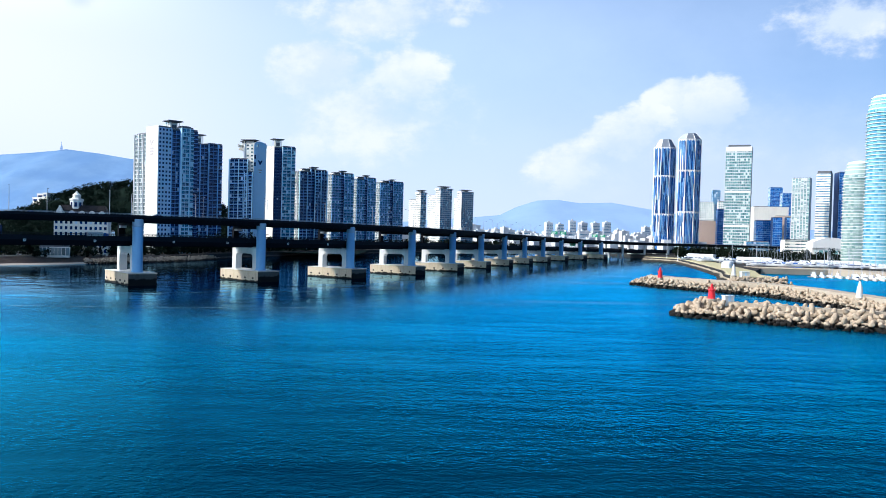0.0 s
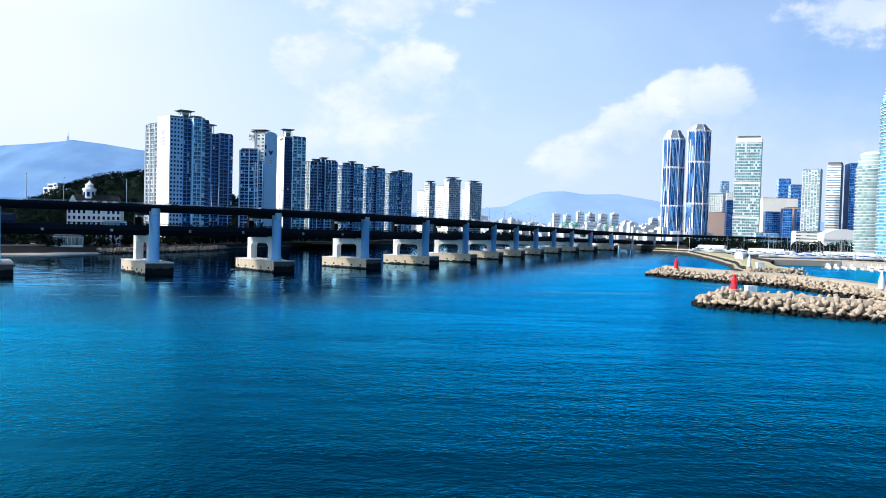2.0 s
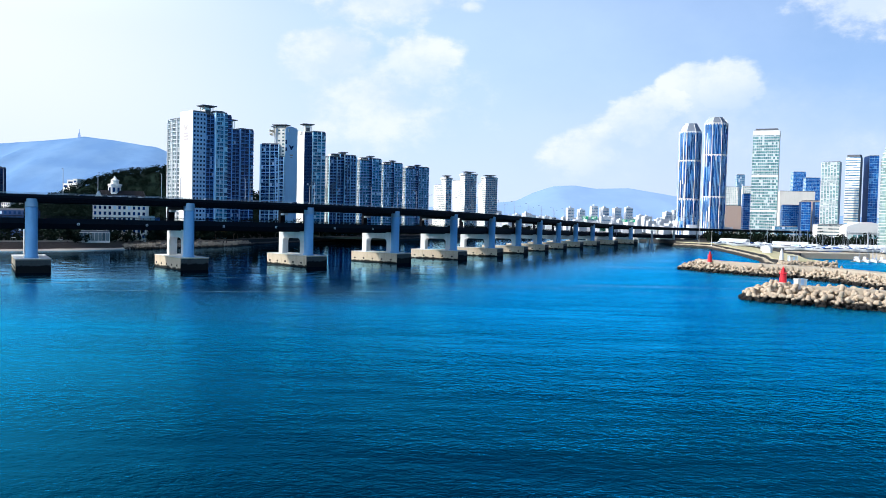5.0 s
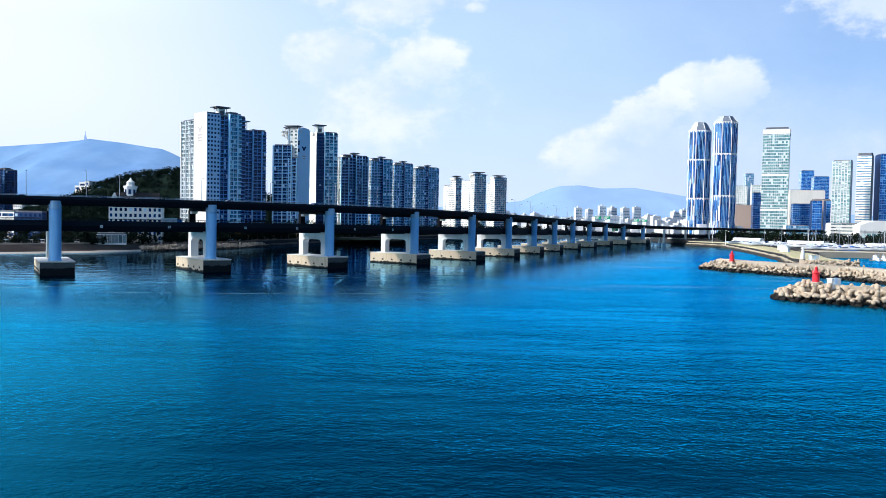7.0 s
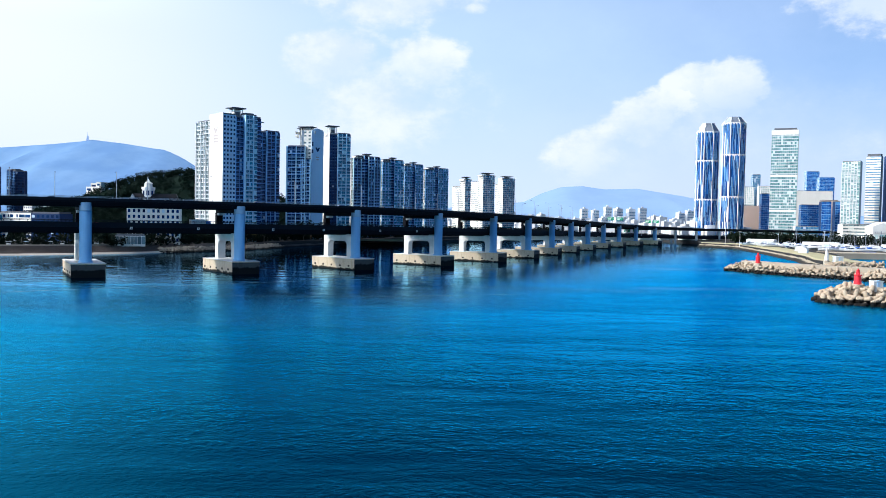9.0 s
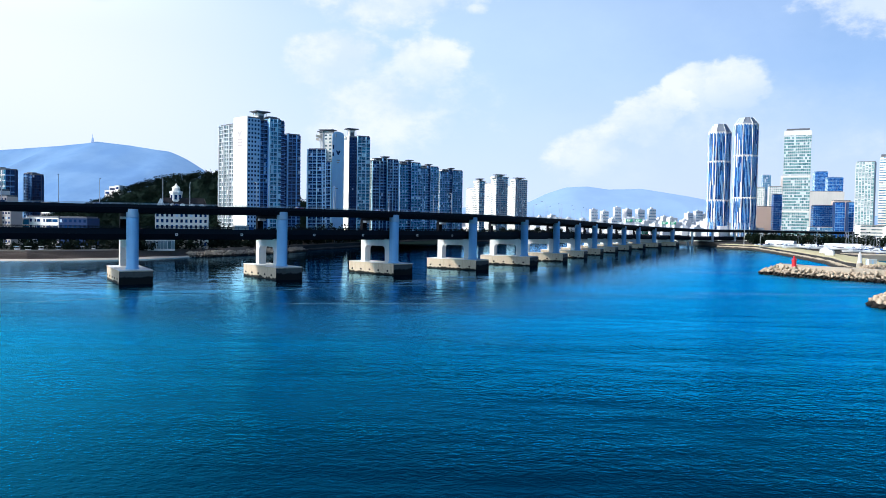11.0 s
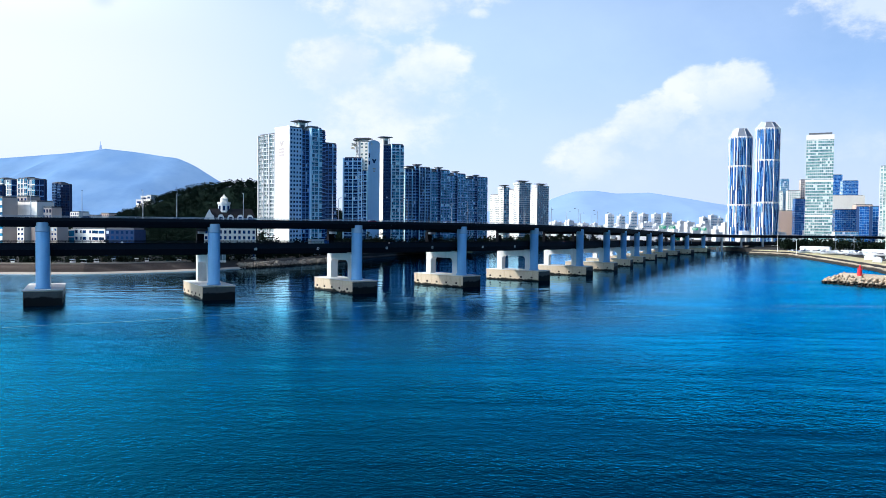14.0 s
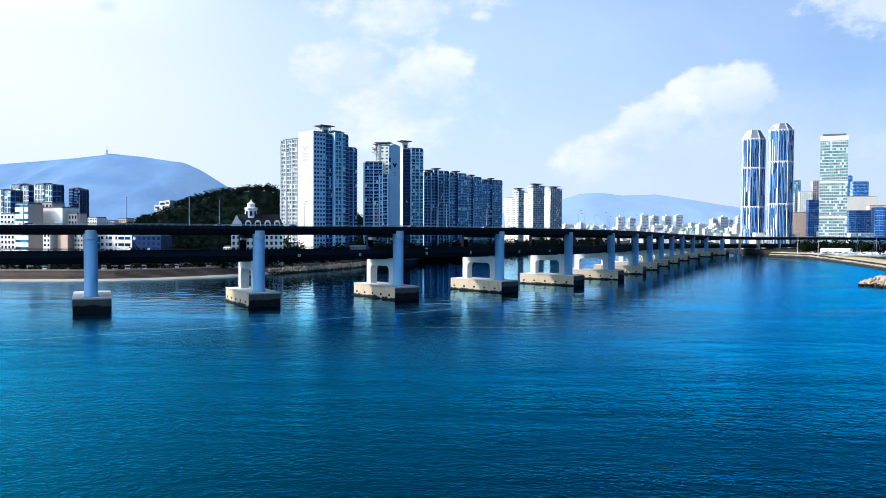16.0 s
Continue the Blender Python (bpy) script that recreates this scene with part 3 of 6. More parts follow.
sheet("ground", INLAND + SHORE_LEFT[8:] + SHORE_RIGHT + [(3500, 5600), (-3500, 5600), (-3500, 300)], -6, LAND, M["earth"], "flat city ground along the bay's shore", "ground")


def offsets(path):
    """Unit normals to the left of a plan polyline, at its points."""
    out = []
    for i, p in enumerate(path):
        a, b = Vector(path[max(i - 1, 0)]), Vector(path[min(i + 1, len(path) - 1)])
        d = (b - a).normalized()
        out.append(Vector((-d.y, d.x)))
    return out


def dense(path, step):
    out = []
    for a, b in zip(path, path[1:]):
        k = max(1, int((Vector(b) - Vector(a)).length / step))
        out += [(a[0] + (b[0] - a[0]) * i / k, a[1] + (b[1] - a[1]) * i / k) for i in range(k)]
    return out + [path[-1]]


def ribbon(path, profile, rough=0.0, closed=True):
    """A profile of (offset to the left, height) drawn along a plan polyline."""
    g, nor, k = Geo(), offsets(path), len(profile)
    pts = []
    for p, n in zip(path, nor):
        for o, z in profile:
            j = Vector((p[0], p[1], 0)) * 0.13 + Vector((0, 0, z))
            e = noise.noise(j) * rough
            pts.append((p[0] + n.x * (o + e), p[1] + n.y * (o + e), z + e * 0.3))
    f = [(i * k + a, (i + 1) * k + a, (i + 1) * k + b, i * k + b) for i in range(len(path) - 1) for a, b in ([(a, (a + 1) % k) for a in range(k)] if closed else [(a, a + 1) for a in range(k - 1)])]
    f += [tuple(range(k)), tuple(range(len(pts) - 1, len(pts) - 1 - k, -1))] if closed else []
    return g.add(pts, f)


beach_line = dense(SHORE_LEFT[:8], 6)
tagged(part("beach", ribbon(beach_line, [(6, -1.5), (6, 1.2), (0.9, 0.8), (-0.6, 0.2), (-4, -1.5)], 1.2), M["sand"]), "narrow strip of pale wet sand below the sea wall", "beach", "", "structure")
courses = []
for i in range(7):
    courses += [(10.6 - 1.45 * i, LAND + 0.5 - 0.47 * i), (10.6 - 1.45 * i - 0.1, LAND + 0.03 - 0.47 * i)]
tagged(part("sea_wall", ribbon(beach_line, [(12, -1), (12, LAND + 0.5)] + courses + [(0.6, 0.6), (0.6, -1)], 0.15), M["wall_sea"]), "stepped brown stone sea wall along the beach", "sea wall", "", "structure")
tagged(part("promenade", ribbon(beach_line, [(30, LAND - 1), (30, LAND + 0.45), (12.2, LAND + 0.45), (12.2, LAND - 1)], 0.1), M["wall_sea"]), "dark paved promenade above the sea wall", "promenade", "", "structure")
tagged(part("parapet_wall", ribbon(beach_line, [(12.2, LAND - 1), (12.2, LAND + 1.25), (11.6, LAND + 1.25), (11.6, LAND - 1)], 0.1), M["quay"]), "low pale parapet along the promenade", "parapet", "", "structure")
far_line = dense(SHORE_LEFT[7:], 9)
tagged(part("revetment", ribbon(far_line, [(6, -2), (6, LAND + 0.4), (3, LAND + 0.4), (-4, -2)], 1.6), M["rock"]), "dark rubble revetment along the far river bank", "revetment", "", "structure")
quay_line = dense(SHORE_RIGHT[3:8], 6)
quay_way = dense(SHORE_RIGHT[3:8] + [(161, 418), (159, 406)], 6)
tagged(part("causeway_flank", ribbon(quay_way, [(18, -2), (16, LAND + 0.2), (1.5, LAND + 0.2), (-5.5, -2)], 1.4), M["flank"]), "stone-pitched dark flank of the causeway", "revetment", "", "structure")
tagged(part("causeway", ribbon(quay_way, [(20, 1), (19, LAND + 0.6), (2.2, LAND + 0.6), (1.2, LAND - 1)], 0.6), M["dry"]), "sand-coloured causeway with a stone-pitched flank", "causeway", "", "structure")
wharf_line = dense(SHORE_RIGHT[12:17], 8)
tagged(part("wharf", ribbon(wharf_line, [(30, LAND - 1), (30, LAND + 0.25), (-0.4, LAND + 0.25), (-0.4, -2), (0.5, -2), (0.5, LAND - 1)], 0.0), M["quay"]), "concrete wharf of the marina basin", "wharf", "", "structure")

# thin foam along the edge of the current
foam_line = dense([(-215, 172), (-190, 189), (-154, 211), (-128, 233), (-104, 252), (-79, 274), (-58, 285), (-30, 296)], 1.5)
foam_line = [(p[0] + 1.2 * noise.noise(Vector((p[0] * 0.12, 3, 0))), p[1] + 1.6 * noise.noise(Vector((p[0] * 0.09, 7, 0)))) for p in foam_line]
near_line = dense([(-112, 216), (-90, 218), (-70, 221), (-40, 228), (-8, 241)], 1.5)
near_line = [(p[0], p[1] + 1.5 * noise.noise(Vector((p[0] * 0.07, 11, 0)))) for p in near_line]
tagged(part("foam_streak", ribbon(near_line, [(0.22, 0.06), (-0.22, 0.06)], 0.0, False), M["foam"]), "faint pale foam streak beside the current", "foam", "", "structure")
tagged(part("foam", ribbon(foam_line, [(0.3, 0.06), (-0.3, 0.06)], 0.0, False), M["foam"]), "thin pale foam line on the sea's surface", "foam", "", "structure")

# ---- distance: hazy ranges ----


def mountain_range(name, label, heights, y, depth, mat, seed, step=30):
    """A ridge through a few heights, with spurs and gullies down to the plain."""
    xs = [h[0] for h in heights]
    g, rows, cols = Geo(), 26, int((xs[-1] - xs[0]) / step)
    pts = []
    for r in range(rows):
        q = r / (rows - 1)
        for c in range(cols + 1):
            x = xs[0] + (xs[-1] - xs[0]) * c / cols
            h = float(np.interp(x, xs, [p[1] for p in heights]))
            e = noise.fractal(Vector((x * 0.004, q * 2.2, seed)), 1.0, 2.0, 5)
            spur = 1 - abs(noise.noise(Vector((x * 0.0045, q * 0.8, seed + 5))))
            z = h * (1 - q) ** 0.9 * (1 - 0.45 * q * (1 - spur) * 2) + e * 9 * (0.25 + q * 2)
            pts.append((x, y - depth * q + noise.noise(Vector((x * 0.003, q * 3, seed + 9))) * 60 * q, max(z, -4)))
    k = cols + 1
    g.add(pts, [(r * k + c, (r + 1) * k + c, (r + 1) * k + c + 1, r * k + c + 1) for r in range(rows - 1) for c in range(cols)])
    return tagged(part(name, g, mat, smooth=True), label, "mountain", "", "structure")


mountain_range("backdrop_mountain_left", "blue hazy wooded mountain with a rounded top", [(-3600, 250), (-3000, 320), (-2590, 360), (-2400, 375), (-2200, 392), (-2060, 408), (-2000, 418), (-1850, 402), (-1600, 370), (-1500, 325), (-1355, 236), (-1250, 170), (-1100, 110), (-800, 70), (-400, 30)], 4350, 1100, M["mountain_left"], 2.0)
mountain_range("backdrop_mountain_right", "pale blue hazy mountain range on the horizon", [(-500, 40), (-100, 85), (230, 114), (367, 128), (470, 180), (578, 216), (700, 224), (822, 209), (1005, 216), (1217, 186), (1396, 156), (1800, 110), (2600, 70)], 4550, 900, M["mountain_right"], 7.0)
mast = thing("radio_mast", "pale lattice radio mast on the mountain top, tinted by haze", "radio mast", Matrix.Translation((-2015, 4330, 395)))
g = Geo()
for a in range(4):
    ca, sa = math.cos(a * math.pi / 2 + 0.7), math.sin(a * math.pi / 2 + 0.7)
    g.tube((9 * ca, 9 * sa, 0), (3 * ca, 3 * sa, 40), 1.6, 1.2)
    for k in range(4):
        r0, r1 = 9 - 1.5 * k, 9 - 1.5 * (k + 1)
        cb, sb = math.cos((a + 1) * math.pi / 2 + 0.7), math.sin((a + 1) * math.pi / 2 + 0.7)
        g.tube((r0 * ca, r0 * sa, 10 * k), (r1 * cb, r1 * sb, 10 * k + 10), 0.8, 0.8, 4)
# Mast takes the range's haze colour and glow, not a paint of its own.
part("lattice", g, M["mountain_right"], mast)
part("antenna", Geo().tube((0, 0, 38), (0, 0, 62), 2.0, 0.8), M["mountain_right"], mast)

# ---- the wooded hill ----
HILL_X = [-480, -430, -386, -353, -327, -301, -280, -262, -240, -200, -150, -110]
HILL_H = [0, 9, 22, 38, 46, 52, 55, 54, 48, 36, 14, 0]


def hill_z(x, y):
    z = float(np.interp(x, HILL_X, HILL_H)) * math.exp(-((y - 742) / 50) ** 2)
    return z + noise.fractal(Vector((x * 0.03, y * 0.03, 4)), 1.0, 2.0, 3) * min(2.0, z * 0.08)


g = Geo()
NX, NY = 60, 34
g.add([(-480 + 420 * i / NX, 640 + 220 * j / NY, LAND - 0.3 + hill_z(-480 + 420 * i / NX, 640 + 220 * j / NY)) for j in range(NY + 1) for i in range(NX + 1)],
      [(j * (NX + 1) + i, j * (NX + 1) + i + 1, (j + 1) * (NX + 1) + i + 1, (j + 1) * (NX + 1) + i) for j in range(NY) for i in range(NX)])
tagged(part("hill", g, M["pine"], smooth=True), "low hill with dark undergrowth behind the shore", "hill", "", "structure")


# ---- trees ----
def crown_into(g, rng, cx, cy, z0, z1, r, count, size):
    """Many small tilted leaf clumps in a few uneven lobes."""
    lobes = [(rng.uniform(-0.45, 0.45) * r, rng.uniform(-0.45, 0.45) * r, rng.uniform(0.3, 0.8), rng.uniform(0.45, 0.75)) for _ in range(6)]
    for _ in range(count):
        lx, ly, lz, lr = rng.choice(lobes)
        a, e, q = rng.uniform(0, 2 * math.pi), rng.uniform(-1, 1), rng.uniform(0.5, 1.0) ** 0.5
        c = math.sqrt(1 - e * e)
        p = Vector((cx + lx + q * lr * r * c * math.cos(a), cy + ly + q * lr * r * c * math.sin(a), z0 + (z1 - z0) * lz + q * lr * (z1 - z0) * 0.5 * e))
        n = Vector((rng.gauss(0, 1), rng.gauss(0, 1), rng.gauss(0.4, 1))).normalized()
        t = n.orthogonal().normalized()
        b = n.cross(t)
        s = size * rng.uniform(0.6, 1.3)
        g.add([p + t * s, p + b * s * 0.7 + n * s * 0.3, p - t * s * 0.9, p - b * s * 0.8 - n * s * 0.25], [(0, 1, 2), (0, 2, 3)])


def tree(seed, height, radius, mat, bare=0.3):
    rng = random.Random(seed)
    ob = thing("tree", "dark round-crowned tree standing on the shore", "tree", Matrix.Translation((0, -400, -60)), "shore trees")
    g = Geo()
    g.tube((0, 0, -0.3), (0.2, 0.1, height * 0.45), 0.28, 0.17, 7)
    for _ in range(6):
        a = rng.uniform(0, 6.28)
        s = Vector((0.15, 0.08, height * rng.uniform(0.25, 0.45)))
        g.tube(s, s + Vector((math.cos(a) * radius * 0.6, math.sin(a) * radius * 0.6, height * rng.uniform(0.2, 0.4))), 0.12, 0.04, 5)
    part("trunk", g, M["bark"], ob)
    g = Geo()
    crown_into(g, rng, 0, 0, height * bare, height, radius, 300, 0.55)
    part("crown", g, M[mat], ob)
    return ob


TREES = [tree(i, h, r, m) for i, (h, r, m) in enumerate([(7.5, 3.6, "shade"), (9.0, 4.2, "shade"), (6.0, 3.0, "bush"), (8.0, 3.4, "shade"), (5.0, 2.8, "shade")])]


def plant(x, y, z, rng):
    src_tree = TREES[rng.randrange(5)]
    s = rng.uniform(0.8, 1.25)
    ob = copy_thing(src_tree, pose(x, y, z, 0, 0, rng.uniform(0, 360)))
    ob.scale = (s, s, s * rng.uniform(0.85, 1.15))
    return ob


rng = random.Random(11)
shore_in = [(p[0] + n.x * 34, p[1] + n.y * 34) for p, n in zip(beach_line, offsets(beach_line))]
for i, p in enumerate(shore_in):
    if p[0] > -520 and rng.random() < 0.95:
        plant(p[0] + rng.uniform(-3, 3), p[1] + rng.uniform(-6, 14), LAND, rng)
for i in range(26):
    q = i / 25
    plant(-175 + 60 * q + rng.uniform(-4, 4), 505 + 175 * q + rng.uniform(-6, 6), LAND, rng)
for i in range(70):
    x = rng.uniform(250, 640)
    plant(x, 790 - (x - 250) * 0.25 + rng.uniform(-35, 45), LAND, rng)
for i in range(34):
    plant(rng.uniform(-60, 110), rng.uniform(1070, 1130), LAND, rng)
for ob in TREES:
    for o in (*ob.children_recursive, ob):
        bpy.data.objects.remove(o)

g = Geo()
rng = random.Random(15)
belt = dense([(246, 800), (300, 742), (370, 712), (470, 690), (640, 660)], 3.0)
for p in belt + [(q[0] + 4, q[1] + 14) for q in belt] + [(q[0] + 9, q[1] + 30) for q in belt]:
    crown_into(g, rng, p[0] + rng.uniform(-2, 2), p[1] + rng.uniform(-4, 4), LAND - 0.2, LAND + rng.uniform(7, 13), rng.uniform(3.0, 5.2), 64, 1.0)
for p, n in zip(dense(beach_line, 2.2), offsets(dense(beach_line, 2.2))):
    for o in (17, 21, 26):
        if p[0] > -560 and rng.random() < 0.8:
            crown_into(g, rng, p[0] + n.x * o + rng.uniform(-2, 2), p[1] + n.y * o + rng.uniform(-2, 2), LAND - 0.2, LAND + rng.uniform(3.0, 8.0), rng.uniform(1.8, 3.2), 40, 0.6)
# Two crown groups added only to darken the tower feet between the decks.
for _ in range(46):
    crown_into(g, rng, rng.uniform(-222, -186), rng.uniform(500, 532), LAND - 0.2, LAND + rng.uniform(9, 17), rng.uniform(2.6, 4.4), 90, 0.7)
for _ in range(70):
    q = rng.random()
    crown_into(g, rng, -186 + 62 * q + rng.uniform(-4, 4), 590 + 62 * q + rng.uniform(-8, 8), LAND - 0.2, LAND + rng.uniform(8, 15), rng.uniform(2.6, 4.2), 80, 0.7)
bank = dense(SHORE_LEFT[6:], 2.6)
for p, n in zip(bank, offsets(bank)):
    for o, lo, hi in ((9, 3, 7), (13, 5, 10), (17, 7, 12)):
        if rng.random() < 0.85:
            crown_into(g, rng, p[0] + n.x * o + rng.uniform(-2, 2), p[1] + n.y * o + rng.uniform(-2, 2), LAND - 0.2, LAND + rng.uniform(lo, hi), rng.uniform(2.2, 3.6), 46, 0.7)
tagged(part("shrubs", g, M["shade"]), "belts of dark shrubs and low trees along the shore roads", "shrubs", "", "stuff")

g = Geo()
rng = random.Random(5)
for _ in range(2100):
    x, y = rng.uniform(-440, -130), rng.uniform(655, 785)
    h = hill_z(x, y)
    if h > 3.0 and y < 775 and not (-374 < x < -351 and y > 733):
        crown_into(g, rng, x, y, LAND + h - 0.5, LAND + h + rng.uniform(4, 7.5), rng.uniform(2.6, 4.2), 105, 0.55)
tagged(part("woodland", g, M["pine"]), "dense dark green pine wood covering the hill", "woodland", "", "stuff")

# ---- the double-deck bridge ----
SPAN = 52.8
HEADINGS = {-7: 12, -5: 16, -3: 20, -2: 22, -1: 27.8, 0: 34.0, 1: 43.0, 2: 50.5, 3: 58.3, 4: 65.0, 5: 68.4, 6: 68.6, 7: 67.6, 8: 66.8, 9: 64.8, 10: 61.1, 11: 56.8, 12: 52.4, 13: 50, 14: 45, 15: 38, 16: 32, 17: 27, 18: 22, 20: 14, 24: 8}
TOPS = {-7: 26.4, 1: 26.3, 2: 26.1, 3: 25.7, 4: 25.1, 5: 24.5, 6: 23.8, 7: 23.0, 8: 22.2, 9: 21.4, 10: 20.5, 11: 19.5, 12: 18.6, 14: 17.0, 20: 15.5}


def track():
    """Plan of the line of blue columns, every tenth of a span from -6 to 25 spans, from pier to pier."""
    pts, keys = {}, sorted(HEADINGS)
    for sign in (1, -1):
        p = Vector((-152.8, 272.6))
        pts[0] = p.copy()
        for i in range(0, 250 if sign > 0 else 60):
            k = (i + 0.5) / 10 if sign > 0 else -(i + 0.5) / 10
            a = radians(float(np.interp(k - 0.5, keys, [HEADINGS[q] for q in keys])))
            p = p + Vector((math.cos(a), math.sin(a))) * (SPAN / 10 * (1.0 if sign > 0 else -0.96))
            pts[(i + 1) * sign] = p.copy()
    return pts


TRACK = track()


def along(k):
    """Point, direction and outward normal of the bridge at k spans, and the height of its upper parapet."""
    i = max(-59, min(249, k * 10))
    a = int(math.floor(i))
    p = TRACK[a].lerp(TRACK[a + 1], i - a)
    d = (TRACK[min(a + 1, 250)] - TRACK[max(a - 1, -60)]).normalized()
    keys = sorted(TOPS)
    return p, d, Vector((d.y, -d.x)), float(np.interp(k, keys, [TOPS[q] for q in keys]))


def sweep(k0, k1, profile, step=0.1):
    """A closed profile of (outward, height from the parapet's top) drawn along the bridge."""
    g, n, pts = Geo(), len(profile), []
    count = max(1, round((k1 - k0) / step))
    for i in range(count + 1):
        p, d, o, z = along(k0 + (k1 - k0) * i / count)
        pts += [(p.x + o.x * a, p.y + o.y * a, z + h) for a, h in profile]
    f = [(i * n + a, i * n + (a + 1) % n, (i + 1) * n + (a + 1) % n, (i + 1) * n + a) for i in range(count) for a in range(n)]
    f += [tuple(range(n - 1, -1, -1)), tuple(range(count * n, count * n + n))]
    return g.add(pts, f)


def bar(a0, a1, h0, h1):
    return [(a0, h0), (a0, h1), (a1, h1), (a1, h0)]


K0, K1 = -6.0, 24.5
for level, off, wide, label in (("upper_deck", 0.0, (1.5, -21.5), "dark steel upper deck of a double-deck road bridge"), ("lower_deck", -8.9, (-2.2, -18.6), "dark steel lower deck hung between the bridge's columns")):
    deck = thing(level, label, "bridge deck", kind="structure")
    a, b = wide
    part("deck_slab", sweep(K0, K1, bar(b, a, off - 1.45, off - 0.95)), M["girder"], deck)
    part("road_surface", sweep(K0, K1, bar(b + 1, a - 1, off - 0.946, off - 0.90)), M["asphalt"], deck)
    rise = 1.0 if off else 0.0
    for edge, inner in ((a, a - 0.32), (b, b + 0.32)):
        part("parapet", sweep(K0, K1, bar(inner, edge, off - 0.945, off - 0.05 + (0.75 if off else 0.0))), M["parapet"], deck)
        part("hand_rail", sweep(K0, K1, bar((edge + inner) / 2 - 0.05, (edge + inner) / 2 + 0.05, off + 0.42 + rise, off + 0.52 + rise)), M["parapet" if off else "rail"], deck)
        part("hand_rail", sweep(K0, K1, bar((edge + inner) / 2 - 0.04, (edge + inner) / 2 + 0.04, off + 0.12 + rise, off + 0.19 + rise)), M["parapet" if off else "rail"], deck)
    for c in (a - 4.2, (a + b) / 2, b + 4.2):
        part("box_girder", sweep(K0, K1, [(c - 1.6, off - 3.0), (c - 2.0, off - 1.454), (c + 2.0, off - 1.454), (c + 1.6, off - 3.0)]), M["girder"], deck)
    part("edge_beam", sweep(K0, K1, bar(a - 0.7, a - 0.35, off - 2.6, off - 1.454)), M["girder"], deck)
    g, posts = Geo(), Geo()
    for i in range(int((K1 - K0) * SPAN / 2.6)):
        p, d, o, z = along(K0 + i * 2.6 / SPAN)
        m = Matrix.Translation((p.x, p.y, z + off)) @ Matrix(((o.x, d.x, 0, 0), (o.y, d.y, 0, 0), (0, 0, 1, 0), (0, 0, 0, 1)))
        g.add([(b + 0.7, -0.12, -1.46), (b + 4, -0.12, -2.8), (a - 4, -0.12, -2.8), (a - 0.7, -0.12, -1.46), (b + 0.7, 0.12, -1.46), (b + 4, 0.12, -2.8), (a - 4, 0.12, -2.8), (a - 0.7, 0.12, -1.46)],
              [(0, 1, 2, 3), (7, 6, 5, 4), (0, 4, 5, 1), (1, 5, 6, 2), (2, 6, 7, 3)], m)
        for e in (a - 0.16, b + 0.16):
            posts.box(e - 0.05, e + 0.05, -0.06, 0.06, -0.06, 0.5 + rise, m)
    tagged(part("cross_beam", g, M["girder"], deck), kind="stuff")
    tagged(part("rail_post", posts, M["parapet" if off else "rail"], deck), kind="stuff")

# piers: a caisson, a pale portal under the lower deck, blue columns to the upper deck
CAISSON = 4.6


def rounded_portal(n0, n1, h, half):
    """A portal frame with a rounded opening: along x from n0 to n1, height h, half its thickness in y."""
    leg, beam, r = 2.7, 2.6, 1.7
    inner = [(n0 + leg, 0)]
    for k in range(7):
        a = math.pi - k * math.pi / 12
        inner.append((n0 + leg + r + r * math.cos(a), h - beam - r + r * math.sin(a)))
    for k in range(7):
        a = math.pi / 2 - k * math.pi / 12
        inner.append((n1 - leg - r + r * math.cos(a), h - beam - r + r * math.sin(a)))
    inner.append((n1 - leg, 0))
    m = len(inner)
    out = []
    for i, (x, z) in enumerate(inner):
        if i == 0:
            out.append((n0, 0))
        elif i == m - 1:
            out.append((n1, 0))
        else:
            q = (i - 1) / (m - 3)
            out.append((n0 + (n1 - n0) * q, h))
    g = Geo()
    p = [(x, -half, z) for x, z in inner] + [(x, -half, z) for x, z in out] + [(x, half, z) for x, z in inner] + [(x, half, z) for x, z in out]
    f = []
    for i in range(m - 1):
        f += [(i, m + i, m + i + 1, i + 1), (2 * m + i + 1, 3 * m + i + 1, 3 * m + i, 2 * m + i), (i, i + 1, 2 * m + i + 1, 2 * m + i), (m + i + 1, m + i, 3 * m + i, 3 * m + i + 1)]
    f += [(0, 2 * m, 3 * m, m), (m - 1, 2 * m - 1, 4 * m - 1, 3 * m - 1)]
    return g.add(p, f)


